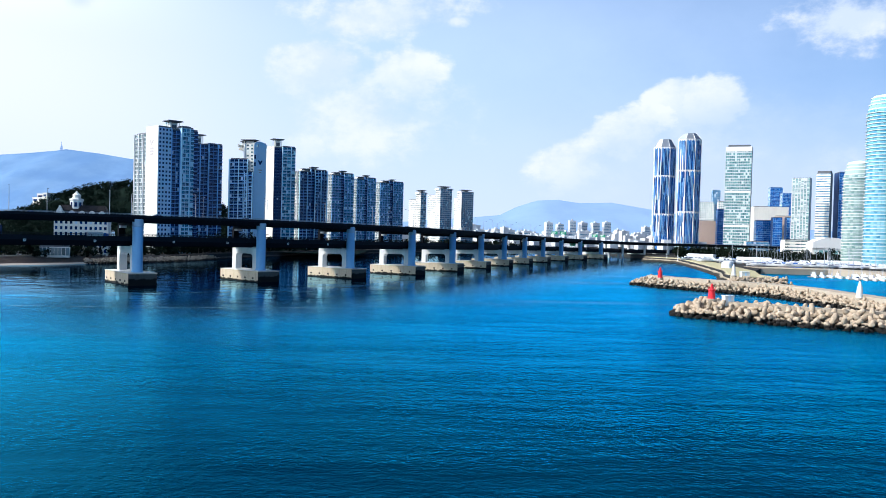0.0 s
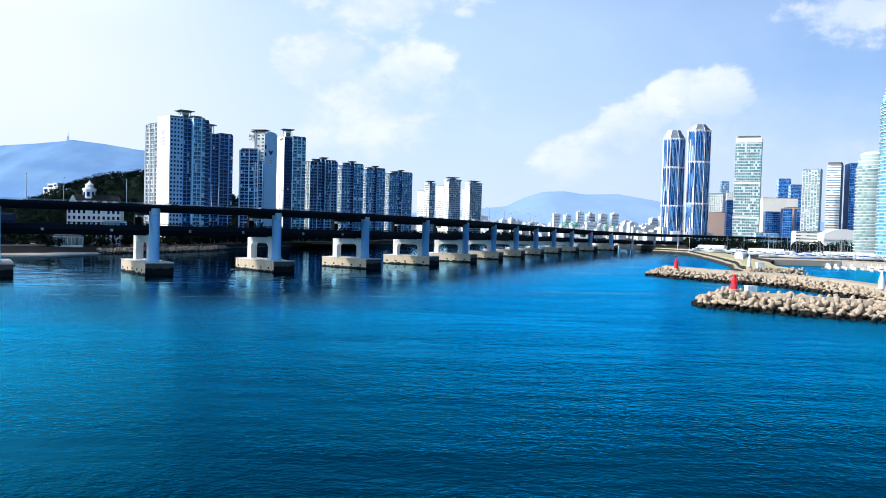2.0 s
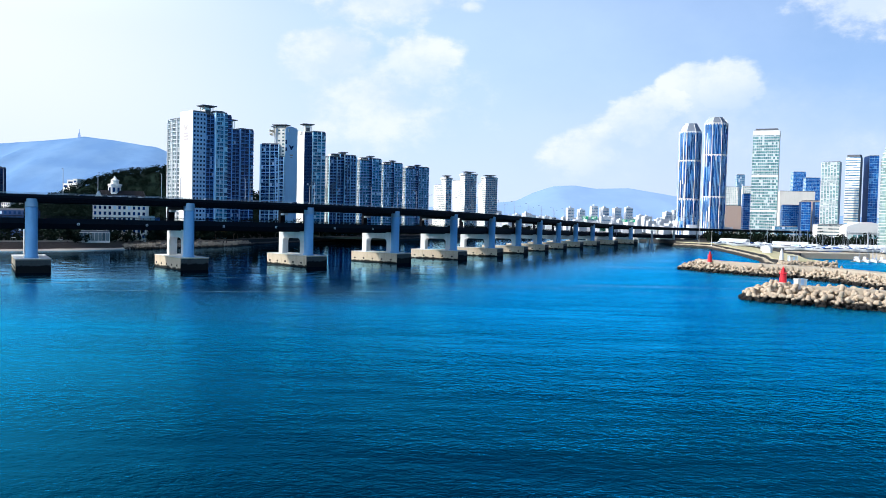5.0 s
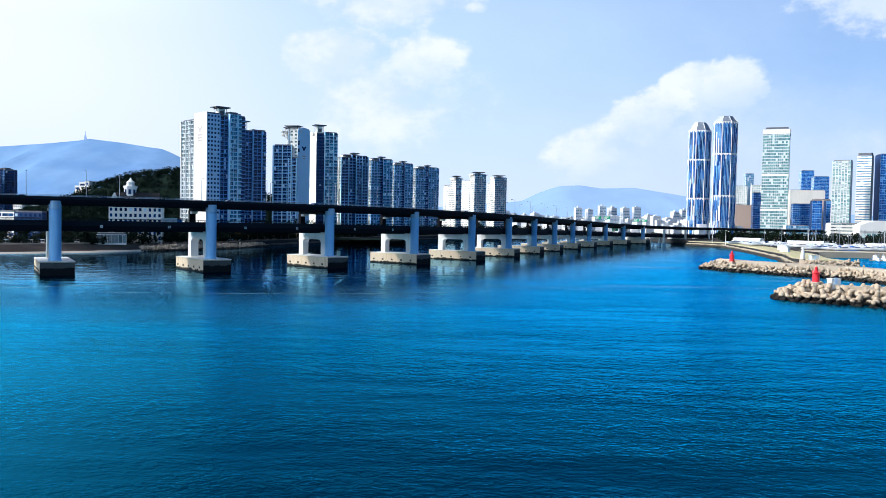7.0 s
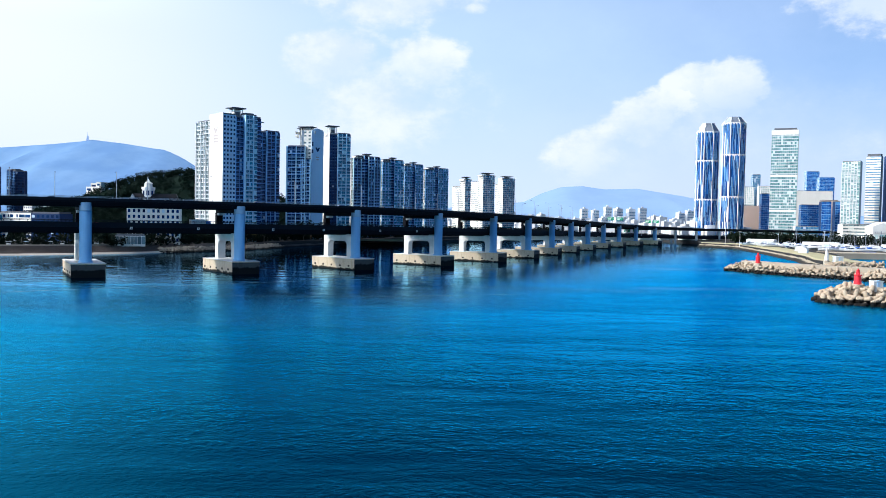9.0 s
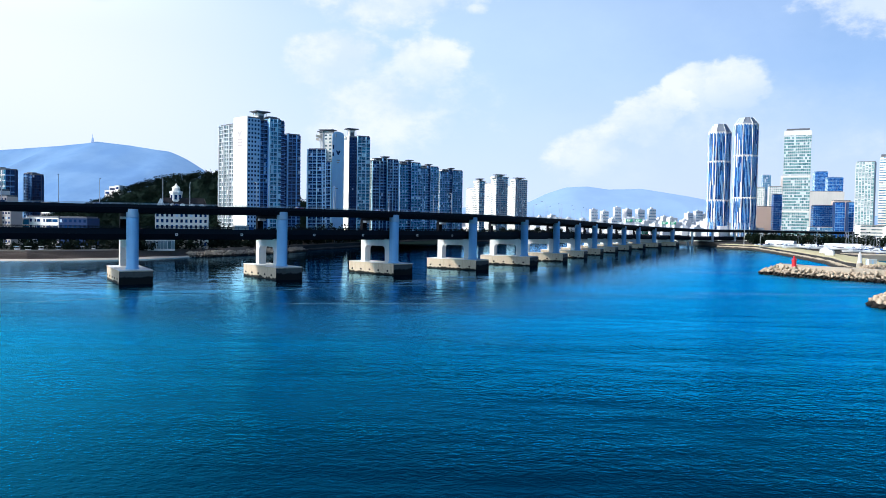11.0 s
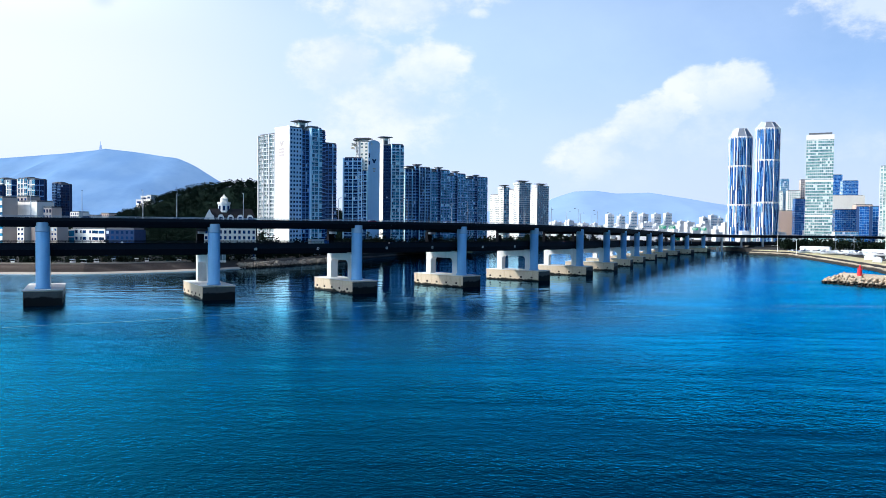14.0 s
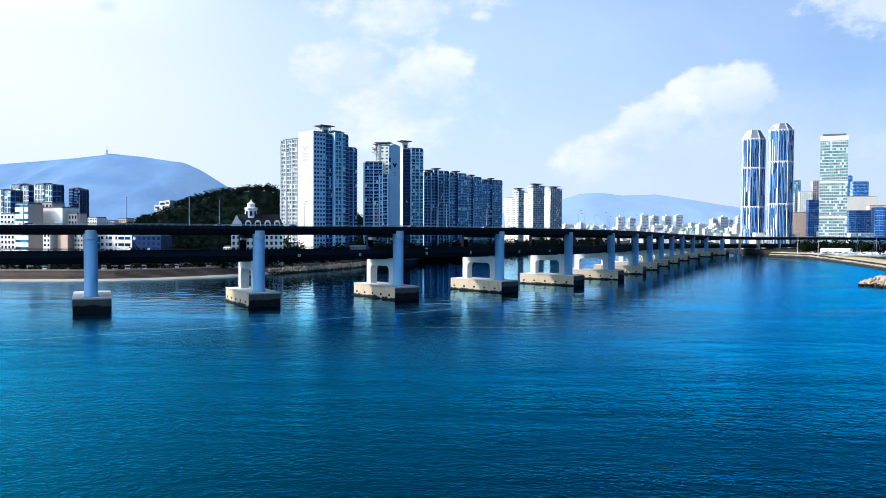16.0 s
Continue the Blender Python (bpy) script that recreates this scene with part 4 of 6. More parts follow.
def pier(k):
    p, d, o, z = along(k)
    m = Matrix(((o.x, d.x, 0, p.x), (o.y, d.y, 0, p.y), (0, 0, 1, 0), (0, 0, 0, 1)))
    ob = thing("bridge_pier", "blue steel column and pale concrete portal on a stained caisson", "bridge pier", m, "piers of the bridge")
    g = Geo()
    c = 0.12
    g.prism([(-22.8, -5.0), (5.4, -5.0), (5.4, 5.6), (-22.8, 5.6)], -6, CAISSON - c, None)
    g.prism([(-22.8, -5.0), (5.4, -5.0), (5.4, 5.6), (-22.8, 5.6)], CAISSON - c, CAISSON, None, [(-22.7, -4.9), (5.3, -4.9), (5.3, 5.5), (-22.7, 5.5)])
    block = part("caisson", g, M["caisson"], ob)
    # Panel darker than the caisson carries its shade as well as weed.
    part("end_face", Geo().box(5.35, 5.46, -4.98, 5.58, -3, CAISSON - 0.35), M["weed_shade"], block, "weed-stained end face, darkened in colour for shade")
    part("coping", Geo().box(-23.0, 5.6, -5.2, 5.8, CAISSON - 0.02, CAISSON + 0.12), M["portal"], block)
    for i in range(5):
        for y, sgn in ((-5.0, -1), (5.6, 1)):
            x = -21 + i * 5.6
            part("fender", Geo().box(x, x + 0.9, y - 0.15, y + 0.15, 1.3, 2.0), M["rubber"], block)
    h = z - 11.95 - CAISSON
    part("portal_frame", rounded_portal(-19.2, -1.2, h, 1.5), M["portal"], ob, m=Matrix.Translation((0, 0, CAISSON)))
    part("bearing", Geo().box(-18.9, -17.3, -1.3, 1.3, CAISSON + h, CAISSON + h + 0.5).box(-4.5, -2.9, -1.3, 1.3, CAISSON + h, CAISSON + h + 0.5), M["portal"], ob)
    shaft = part("column", Geo().lathe([(2.25, CAISSON), (2.25, CAISSON + 0.5), (1.95, CAISSON + 0.9), (1.95, z - 4.35)], 28), M["column"], ob)
    part("column_cap", Geo().lathe([(2.08, z - 4.35), (2.08, z - 4.1), (2.0, z - 4.05), (2.0, z - 1.75), (1.8, z - 1.5)], 28), M["cap"], shaft)
    # Pale column given the near-black girder colour for shade between the decks.
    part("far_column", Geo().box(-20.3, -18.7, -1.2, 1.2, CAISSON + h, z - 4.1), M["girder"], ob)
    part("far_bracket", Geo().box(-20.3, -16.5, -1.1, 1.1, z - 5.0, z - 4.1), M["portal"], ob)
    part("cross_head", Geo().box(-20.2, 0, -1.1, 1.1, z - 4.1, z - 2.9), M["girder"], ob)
    for o2 in ob.children_recursive:
        if o2.name.startswith("column"):
            o2.data.polygons.foreach_set("use_smooth", [len(f.vertices) == 4 for f in o2.data.polygons])
    return ob


for k in range(-5, 13):
    pier(k)
for k in range(13, 25):
    p, d, o, z = along(k)
    ob = thing("viaduct_pier", "plain concrete pier of the shore viaduct", "viaduct pier", Matrix(((o.x, d.x, 0, p.x), (o.y, d.y, 0, p.y), (0, 0, 1, 0), (0, 0, 0, 1))), "viaduct piers")
    for x in (-4.5, -15.5):
        part("column", Geo().lathe([(1.3, -3 if k < 14 else LAND - 1), (1.3, z - 13.2)], 16, Matrix.Translation((x, 0, 0))), M["portal"], ob)
    part("cross_head", Geo().box(-18.5, -1.5, -1.2, 1.2, z - 13.2, z - 11.92), M["portal"], ob)
    for x in (0.0, -20.2):
        part("outer_column", Geo().lathe([(1.2, -3 if k < 14 else LAND - 1), (1.2, z - 2.95)], 16, Matrix.Translation((x, 0, 0))), M["portal"], ob)


def street_lamp(k, n, turn):
    p, d, o, z = along(k)
    q = p + o * n
    ob = thing("street_lamp", "slim grey street lamp on the bridge deck", "street lamp", pose(q.x, q.y, z - 0.9, 0, 0, math.degrees(math.atan2(o.y, o.x)) + turn), "lamps along the bridge")
    part("pole", Geo().tube((0, 0, 0), (0, 0, 9.6), 0.14, 0.09, 8), M["rail"], ob)
    arm = part("arm", Geo().tube((0, 0, 9.5), (1.7, 0, 9.9), 0.08, 0.06, 6), M["rail"], ob)
    part("lamp_head", Geo().box(1.5, 2.4, -0.18, 0.18, 9.82, 10.0), M["parapet"], arm)
    return ob


for i in range(-8, 26):
    street_lamp(0.18 + i * 0.62, 0.9, 180)
    street_lamp(0.46 + i * 0.62, -20.9, 0)

# ---- breakwaters of tetrapods ----
tet = Geo()
for ax in (Vector((0, 0, 1)), Vector((0.943, 0, -0.333)), Vector((-0.471, 0.816, -0.333)), Vector((-0.471, -0.816, -0.333))):
    q = ax.to_track_quat("Z", "Y").to_matrix().to_4x4()
    tet.lathe([(0.70, 0.0), (0.52, 0.82), (0.44, 1.42), (0.33, 1.54)], 8, q)
TETRA = tet.mesh("tetrapod", M["tetra"])
STONE = Geo().lathe([(0.5, -0.9), (1.25, -0.45), (1.4, 0.2), (0.7, 0.85)], 6).mesh("stone", M["rubble"])
TETRA.polygons.foreach_set("use_smooth", [len(p.vertices) == 4 for p in TETRA.polygons])


def breakwater(name, label, axis, half, crest, size, spacing, seed, mat_core="rock", flat=0.0, nearest=(0, 0), rear=99.0, piece="tetrapod"):
    ob = thing(name, label, "breakwater", kind="structure")
    line = dense(axis, 4)
    # The core's dark colour supplies the shade in gaps between the pieces.
    part("core", ribbon(line, [(half * 0.9, -3), (half * 0.45, crest - 2.6), (flat, crest - 1.6), (-flat, crest - 1.6), (-half * 0.45, crest - 2.6), (-half * 0.9, -3)], 0.6), M[mat_core], ob)
    if flat:
        rise = 1.2 if rear < 50 else 0.5
        wide = flat + (3.5 if rear < 50 else 0.0)
        part("walkway", ribbon(line, [(wide + 2, -2), (wide, crest + rise), (-flat, crest + rise), (-flat, crest - 2)], 0.0), M["quay"], ob)
    rng = random.Random(seed)
    places = []
    fine_line = dense(axis, spacing * 0.92)
    for p, n in zip(fine_line, offsets(fine_line)):
        o = -half
        while o < half:
            e = o + rng.uniform(-0.5, 0.5)
            if abs(e) > flat + 0.8 and e < rear:
                t = (abs(e) - flat) / (half - flat)
                z = crest * (1 - t ** 1.25) - 0.1 + rng.uniform(-0.55, 0.25)
                places.append((p[0] + n.x * e + rng.uniform(-0.6, 0.6), p[1] + n.y * e + rng.uniform(-0.6, 0.6), z))
            o += spacing
    # the rounded head
    p, n = Vector(line[0]), offsets(line)[0]
    back = Vector((-(Vector(line[1]) - p).normalized().x, -(Vector(line[1]) - p).normalized().y))
    for i in range(int(half * 7)):
        a, r = rng.uniform(-1.5, 1.5), half * math.sqrt(rng.random())
        dirn = back * math.cos(a) * 0.72 + n * math.sin(a)
        places.append((p.x + dirn.x * r, p.y + dirn.y * r, crest * (1 - (r / half) ** 1.25) + rng.uniform(-0.6, 0.2)))
    places.sort(key=lambda q: (q[0] - nearest[0]) ** 2 + (q[1] - nearest[1]) ** 2)
    rest = Geo()
    shape = STONE if piece == "rubble" else TETRA
    tv, tf = [v.co.copy() for v in shape.vertices], [tuple(f.vertices) for f in shape.polygons]
    for i, q in enumerate(places):
        m = pose(*q, rng.uniform(0, 360), rng.uniform(0, 360), rng.uniform(0, 360)) @ Matrix.Scale(size * rng.uniform(0.9, 1.1), 4)
        if i < 300:
            part("stone" if piece == "rubble" else "tetrapod", STONE if piece == "rubble" else TETRA, None, ob, m=m)
        else:
            rest.add(tv, tf, m)
    if rest.v:
        tagged(part(piece + "_heap", rest, shape.materials[0], ob), kind="stuff")
    return ob


breakwater("breakwater_1", "breakwater of sand-coloured concrete tetrapods with a rounded head", [(86, 240), (97, 230), (114, 219), (140, 204), (178, 188)], 13, 4.0, 1.36, 3.0, 1, flat=1.4, nearest=(100, 200))
breakwater("breakwater_2", "long breakwater of tetrapods with a concrete walkway", [(107.5, 385), (112, 371), (126, 352), (143, 335), (150, 311), (151, 275), (153, 245), (168, 215)], 9.5, 3.6, 1.14, 2.7, 2, flat=2.0, nearest=(110, 330), rear=1.0)
breakwater("breakwater_4", "bank of dark rubble stones below the sea wall's end", [(-192, 452), (-180, 468), (-168, 494), (-158, 518), (-151, 552)], 6, 3.2, 0.55, 1.5, 4, nearest=(-170, 470), piece="rubble")
breakwater("breakwater_3", "short mound of dark tetrapods beside the causeway", [(150, 388), (157, 394), (168, 398), (181, 402)], 6.5, 3.9, 1.15, 2.6, 3, nearest=(150, 380))


def beacon(name, label, x, y, z, h, mat, group):
    ob = thing(name, label, "lighthouse", Matrix.Translation((x, y, z)), group)
    part("base", Geo().lathe([(1.5, -2.5), (1.5, 0.25), (1.4, 0.35)], 16), M["quay"], ob)
    part("tower", Geo().lathe([(1.15, 0.3), (1.05, 0.5), (0.92, h * 0.5), (0.85, h * 0.56)], 20), M[mat], ob)
    if mat == "white":
        part("upper_tower", Geo().lathe([(0.85, h * 0.56), (0.55, h * 0.80)], 20), M[mat], ob)
        part("lantern", Geo().lathe([(0.45, h * 0.80), (0.42, h * 0.90), (0.1, h * 0.98)], 12), M[mat], ob)
        return ob
    part("gallery", Geo().lathe([(1.1, h * 0.56), (1.15, h * 0.60), (1.0, h * 0.62)], 20), M[mat], ob)
    part("upper_tower", Geo().lathe([(0.6, h * 0.6), (0.5, h * 0.78)], 16), M[mat], ob)
    part("lantern", Geo().lathe([(0.42, h * 0.78), (0.42, h * 0.88), (0.5, h * 0.88), (0.1, h * 0.95), (0.05, h)], 12), M[mat], ob)
    g = Geo()
    for i in range(10):
        a = i * math.pi / 5
        g.tube((1.05 * math.cos(a), 1.05 * math.sin(a), h * 0.61), (1.05 * math.cos(a), 1.05 * math.sin(a), h * 0.61 + 0.8), 0.03, 0.03, 4)
    part("railing", g, M[mat], ob)
    return ob


beacon("lighthouse", "small red harbour beacon at the head of the breakwater", 86.2, 238, 4.7, 5.0, "red", "harbour beacons")
beacon("lighthouse", "small red harbour beacon on the long breakwater", 108.6, 372, 3.9, 5.4, "red", "harbour beacons")
beacon("lighthouse", "white tapered harbour beacon beside the basin", 148.5, 271, 3.9, 6.2, "white", "harbour beacons")
beacon("lighthouse", "white slender harbour beacon on the dark mound", 157.8, 411, 4.2, 6.2, "white", "harbour beacons")


def hut(x, y, z, w, d, h, turn):
    ob = thing("hut", "plain white flat-roofed equipment hut", "hut", pose(x, y, z, 0, 0, turn), "huts on the breakwaters")
    part("wall", Geo().box(-w / 2, w / 2, -d / 2, d / 2, -1.5, h), M["white"], ob)
    part("roof", Geo().box(-w / 2 - 0.15, w / 2 + 0.15, -d / 2 - 0.15, d / 2 + 0.15, h, h + 0.2), M["white"], ob)
    part("door", Geo().box(-0.45, 0.45, -d / 2 - 0.06, -d / 2 + 0.05, 0, 1.9), M["wall_grey"], ob)
    return ob


hut(90.2, 235.5, 4.7, 2.9, 2.0, 1.45, 10)
hut(163.5, 411, 4.2, 4.2, 2.6, 2.2, 5)


# ---- the apartment towers on the shore behind the bridge ----
def unit(deg):
    a = radians(deg)
    return (math.cos(a), math.sin(a)), (-math.sin(a), math.cos(a))


def sub(c, e1, e2, a, b):
    return (c[0] + a * e1[0] + b * e2[0], c[1] + a * e1[1] + b * e2[1])


# White goes on sunward flanks, shade-blue colours on fronts turned from the sun.
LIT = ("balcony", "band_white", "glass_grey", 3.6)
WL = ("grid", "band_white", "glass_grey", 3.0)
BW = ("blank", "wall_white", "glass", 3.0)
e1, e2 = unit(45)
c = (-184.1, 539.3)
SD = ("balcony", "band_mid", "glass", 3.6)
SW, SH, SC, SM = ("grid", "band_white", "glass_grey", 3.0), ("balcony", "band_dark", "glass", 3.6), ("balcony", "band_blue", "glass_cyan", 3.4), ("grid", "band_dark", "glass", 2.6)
t1 = building("apartment_tower", "tall white apartment tower with balconies in shade blue and a roof canopy", [
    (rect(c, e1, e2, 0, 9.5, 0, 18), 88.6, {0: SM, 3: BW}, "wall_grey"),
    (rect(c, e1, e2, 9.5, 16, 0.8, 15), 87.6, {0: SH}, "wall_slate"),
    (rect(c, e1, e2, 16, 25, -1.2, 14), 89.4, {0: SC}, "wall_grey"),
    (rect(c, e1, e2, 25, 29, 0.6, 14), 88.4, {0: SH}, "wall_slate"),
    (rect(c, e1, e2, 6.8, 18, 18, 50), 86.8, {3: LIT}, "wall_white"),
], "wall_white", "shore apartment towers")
wl, wm = frame2((18 * e2[0], 18 * e2[1]), (0, 0))
part("emblem", Geo().prism([(-3.0, 0), (-0.7, -3.4), (0, -3.7), (0.7, -3.4), (3.0, 0), (1.8, 0.5), (0, -1.0), (-1.8, 0.5)], -0.05, 0.05), M["wall_brown"], t1, "grey wall emblem", m=wm @ pose(8.5, -0.32, 76.5, 90, 0, 0))
for r in range(3):
    part("bar", Geo().box(5.6, 11.4, -0.35, -0.26, 70.6 - r * 2.0, 71.8 - r * 2.0), M["wall_brown"], t1, m=wm)
L = lambda p: (p[0] - c[0], p[1] - c[1])
p = L(sub(c, e1, e2, 14, 8)); roof_canopy(t1, p[0], p[1], 84.0, 10, 8, 7.3, 45)
p = L(sub(c, e1, e2, 21, 5)); roof_canopy(t1, p[0], p[1], 85.0, 6, 5, 3, 45)

c = (-168.8 - 26 * e1[0], 642.6 - 26 * e1[1])
t2 = building("apartment_tower", "apartment tower with narrow balconies, its fronts dark blue for shade", [
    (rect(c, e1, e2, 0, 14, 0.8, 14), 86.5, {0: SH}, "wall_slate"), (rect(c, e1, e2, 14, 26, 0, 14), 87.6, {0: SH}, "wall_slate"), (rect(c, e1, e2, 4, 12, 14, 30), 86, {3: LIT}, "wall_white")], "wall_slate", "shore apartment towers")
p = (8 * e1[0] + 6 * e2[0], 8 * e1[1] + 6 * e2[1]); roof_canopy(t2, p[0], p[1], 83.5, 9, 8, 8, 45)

# the stepped block; its blank end wall is blue-grey to hold shade
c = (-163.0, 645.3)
t3 = building("apartment_tower", "stepped apartment tower with a blank end wall, blue-grey for shade", [
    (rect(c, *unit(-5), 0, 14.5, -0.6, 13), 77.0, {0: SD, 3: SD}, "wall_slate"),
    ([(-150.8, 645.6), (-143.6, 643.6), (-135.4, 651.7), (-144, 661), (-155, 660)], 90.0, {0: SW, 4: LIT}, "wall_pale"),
    # Thin slate slab stands for the shadow cast on the tall front's foot.
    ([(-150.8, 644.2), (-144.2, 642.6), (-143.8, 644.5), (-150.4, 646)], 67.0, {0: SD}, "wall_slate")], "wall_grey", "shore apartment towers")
roof_canopy(t3, 14.6, 6.0, 84.5, 11.5, 8, 5.6, -13)
roof_canopy(t3, 9.4, 12.0, 82.5, 6, 6, 7.0, -13)
wl, em = frame2((19.4, -1.7), (27.6, 6.4))
part("end_wall", Geo().prism([(0, 0), (11.5, 0), (11.5, 86.0), (9.6, 87.6), (5.7, 88.4), (1.9, 87.6), (0, 86.0)], -0.1, 0.12, Matrix(((1, 0, 0, 0), (0, 0, -1, 0), (0, 1, 0, 0), (0, 0, 0, 1)))), M["wall_grey"], t3, m=em)
part("emblem", Geo().prism([(-2.2, 0), (-0.5, -3.0), (0, -3.2), (0.5, -3.0), (2.2, 0), (1.4, 0.5), (0, -0.7), (-1.4, 0.5)], -0.1, 0.1), M["wall_slate"], t3, m=em @ pose(5.8, -0.2, 73, 90, 0, 0))
part("bar", Geo().box(4.4, 7.4, -0.18, 0.1, 65.0, 66.0).box(4.8, 7.0, -0.18, 0.1, 63.2, 64.1), M["wall_brown"], t3, m=em)
part("vent_panel", Geo().box(0.2, 1.7, -0.18, 0.1, 74.0, 77.5).box(0.2, 1.7, -0.18, 0.1, 68.5, 71.5), M["wall_slate"], t3, m=em)

e1, e2 = unit(29)
c = (-135.3, 682.2)
t4 = building("apartment_tower", "slim apartment tower with a blank white flank and a roof canopy", [
    (rect(c, e1, e2, 0, 7, 0, 24), 91, {0: SM, 3: BW}, "wall_slate"), (rect(c, e1, e2, 7, 18.5, -0.8, 20), 92, {0: SC}, "wall_slate")], "wall_white", "shore apartment towers")
p = sub((0, 0), e1, e2, 5.0, 8); roof_canopy(t4, p[0], p[1], 87.5, 9.5, 7, 8.3, 29)
building("apartment_block", "narrow pale apartment block between the towers", [(rect((-134, 762), *unit(31), 0, 9, 0, 14), 74, {0: LIT, 3: LIT}, "wall_pale")], "wall_pale", "shore apartment towers")

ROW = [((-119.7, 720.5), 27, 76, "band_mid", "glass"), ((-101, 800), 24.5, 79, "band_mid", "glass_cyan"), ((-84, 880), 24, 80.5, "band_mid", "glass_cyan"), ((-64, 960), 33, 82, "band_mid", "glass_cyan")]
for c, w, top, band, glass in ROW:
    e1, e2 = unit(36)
    b = building("apartment_tower", "apartment tower in a receding row with a shade-blue front and a pale flank", [
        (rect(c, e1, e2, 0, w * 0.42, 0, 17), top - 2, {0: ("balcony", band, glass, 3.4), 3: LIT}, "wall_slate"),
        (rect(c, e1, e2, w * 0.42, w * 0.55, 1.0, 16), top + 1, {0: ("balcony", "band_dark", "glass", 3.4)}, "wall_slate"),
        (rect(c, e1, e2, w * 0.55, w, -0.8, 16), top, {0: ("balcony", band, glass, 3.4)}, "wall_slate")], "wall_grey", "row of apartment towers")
    for q, hh in ((0.3, 2.5), (0.62, 4.5)):
        p = (w * q * e1[0] + 6 * e2[0], w * q * e1[1] + 6 * e2[1])
        roof_canopy(b, p[0], p[1], top - 4.5, 6.5, 5, hh, 36)

for c, w, left, top in (((-16, 1000), 8, 34, 71), ((9, 1078), 18, 36, 81), ((40, 1150), 20, 22, 81)):
    e1, e2 = unit(28)
    b = building("apartment_tower", "bright white apartment tower with a pale blue shaded side", [
        (rect(c, e1, e2, 0, w, 0, 13), top, {0: ("balcony", "band_white", "glass_cyan", 3.6), 3: WL}, "wall_white"),
        (rect(c, e1, e2, 0.5, 10, 13, left), top - 8, {3: WL}, "wall_white")], "wall_white", "white apartment towers")
    p = (w * 0.5 * e1[0] + 6 * e2[0], w * 0.5 * e1[1] + 6 * e2[1])
    roof_canopy(b, p[0], p[1], top - 4, min(w, 15), 9, 4.5, 28)

# ---- low town behind the left shore ----
G0 = ("grid", "band_white", "glass", 3.2)
ST = ("strip", "band_white", "glass", 3.6)
CY = ("strip", "wall_white", "glass_cyan", 4.0)
LEFT = [
    ("office_block", "white three-storey block with long dark window bands", (-310, 497, -26, 30.3, 14), 20.3, {}, "wall_white", 4.3),
    ("office_block", "navy blue low block beside the white one", (-281.6, 481, -10, 19, 12), 20.3, {0: ("grid", "wall_slate", "glass", 3)}, "wall_slate", 3.2),
    ("shop_block", "white shop block with cyan glass fronts", (-362.1, 500, -26, 12.4, 10), 38.9, {0: CY}, "wall_brown", 4.6),
    ("house_block", "dull grey block with small windows", (-352.5, 513, -20, 9, 10), 39.9, {0: G0}, "wall_brown", 3.4),
    ("hall", "plain windowless white hall", (-350.2, 510, -26, 18.4, 12), 36.7, {}, "wall_white", 4),
    ("house_block", "pale grey block beside the white hall", (-330.5, 503, -8, 6.0, 10), 33.0, {0: ("grid", "wall_brown", "glass", 2.4)}, "wall_brown", 3.4),
    ("house_block", "narrow peach-coloured house near the shore", (-330.3, 489, -26, 9.1, 8), 24, {}, "wall_peach", 3),
    ("house_block", "narrow pale house with small windows", (-338.9, 489, -26, 6.2, 8), 24, {0: G0}, "wall_pale", 3),
    ("house_block", "brown house with small windows", (-319.6, 488, -26, 8, 8), 24.1, {0: G0}, "wall_brown", 3),
    ("house_block", "pale low block near the shore", (-378, 511, -26, 13.9, 10), 32.7, {0: G0}, "wall_pale", 3.2),
    ("house_block", "low white block at the foot of the mountain", (-458.5, 800, -26, 13, 12), 33.5, {0: G0}, "wall_white", 3.2),
    ("house_block", "low pale block at the foot of the mountain", (-452, 824, -26, 15, 12), 30.5, {0: G0}, "wall_pale", 3.2),
    ("house_block", "low pink block at the foot of the mountain", (-438, 822, -26, 12, 12), 32.6, {0: G0}, "wall_peach", 3.2),
    ("house_block", "low white block at the foot of the mountain", (-424, 826, -26, 11, 12), 31.5, {0: G0}, "wall_white", 3.2),
    ("house_block", "long low white block at the foot of the hill", (-403.1, 780, -20, 24, 9), 31.2, {0: ("strip", "wall_white", "glass_blue", 4.0)}, "wall_white", 3.2),
]
for name, label, (x, y, deg, w, d), top, sides, mat, storey in LEFT:
    b = building(name, label, [(rect((x, y), *unit(deg), 0, w, 0, d), top, sides, mat)], mat, "low town houses", category="house" if "house" in name else "building", storey=storey)
    if "window bands" in label:
        for s in range(4):
            for x0, x1 in ((4.0, 6.0), (8.5, 9.6), (10.6, 13.4), (16.5, 17.8), (19.0, 24.0), (24.6, 29.2)):
                part("window", Geo().box(x0, x1, -0.1, 0.3, 2.2 + s * 4.0, 4.0 + s * 4.0), M["glass"], b, m=pose(0, 0, 0, 0, 0, deg))
            part("bay_window", Geo().lathe([(1.9, 0.4 + s * 4.0), (1.9, 3.6 + s * 4.0)], 12), M["glass_cyan"], b, m=pose(1.2 * math.cos(radians(deg)), 1.2 * math.sin(radians(deg)), 0))
            part("bay_band", Geo().lathe([(2.2, 3.6 + s * 4.0), (2.2, 4.4 + s * 4.0)], 12), M["wall_white"], b, m=pose(1.2 * math.cos(radians(deg)), 1.2 * math.sin(radians(deg)), 0))
SHB, LT = ("balcony", "band_dark", "glass", 3.4), ("lattice", "wall_white", "glass_cyan", 4.8)
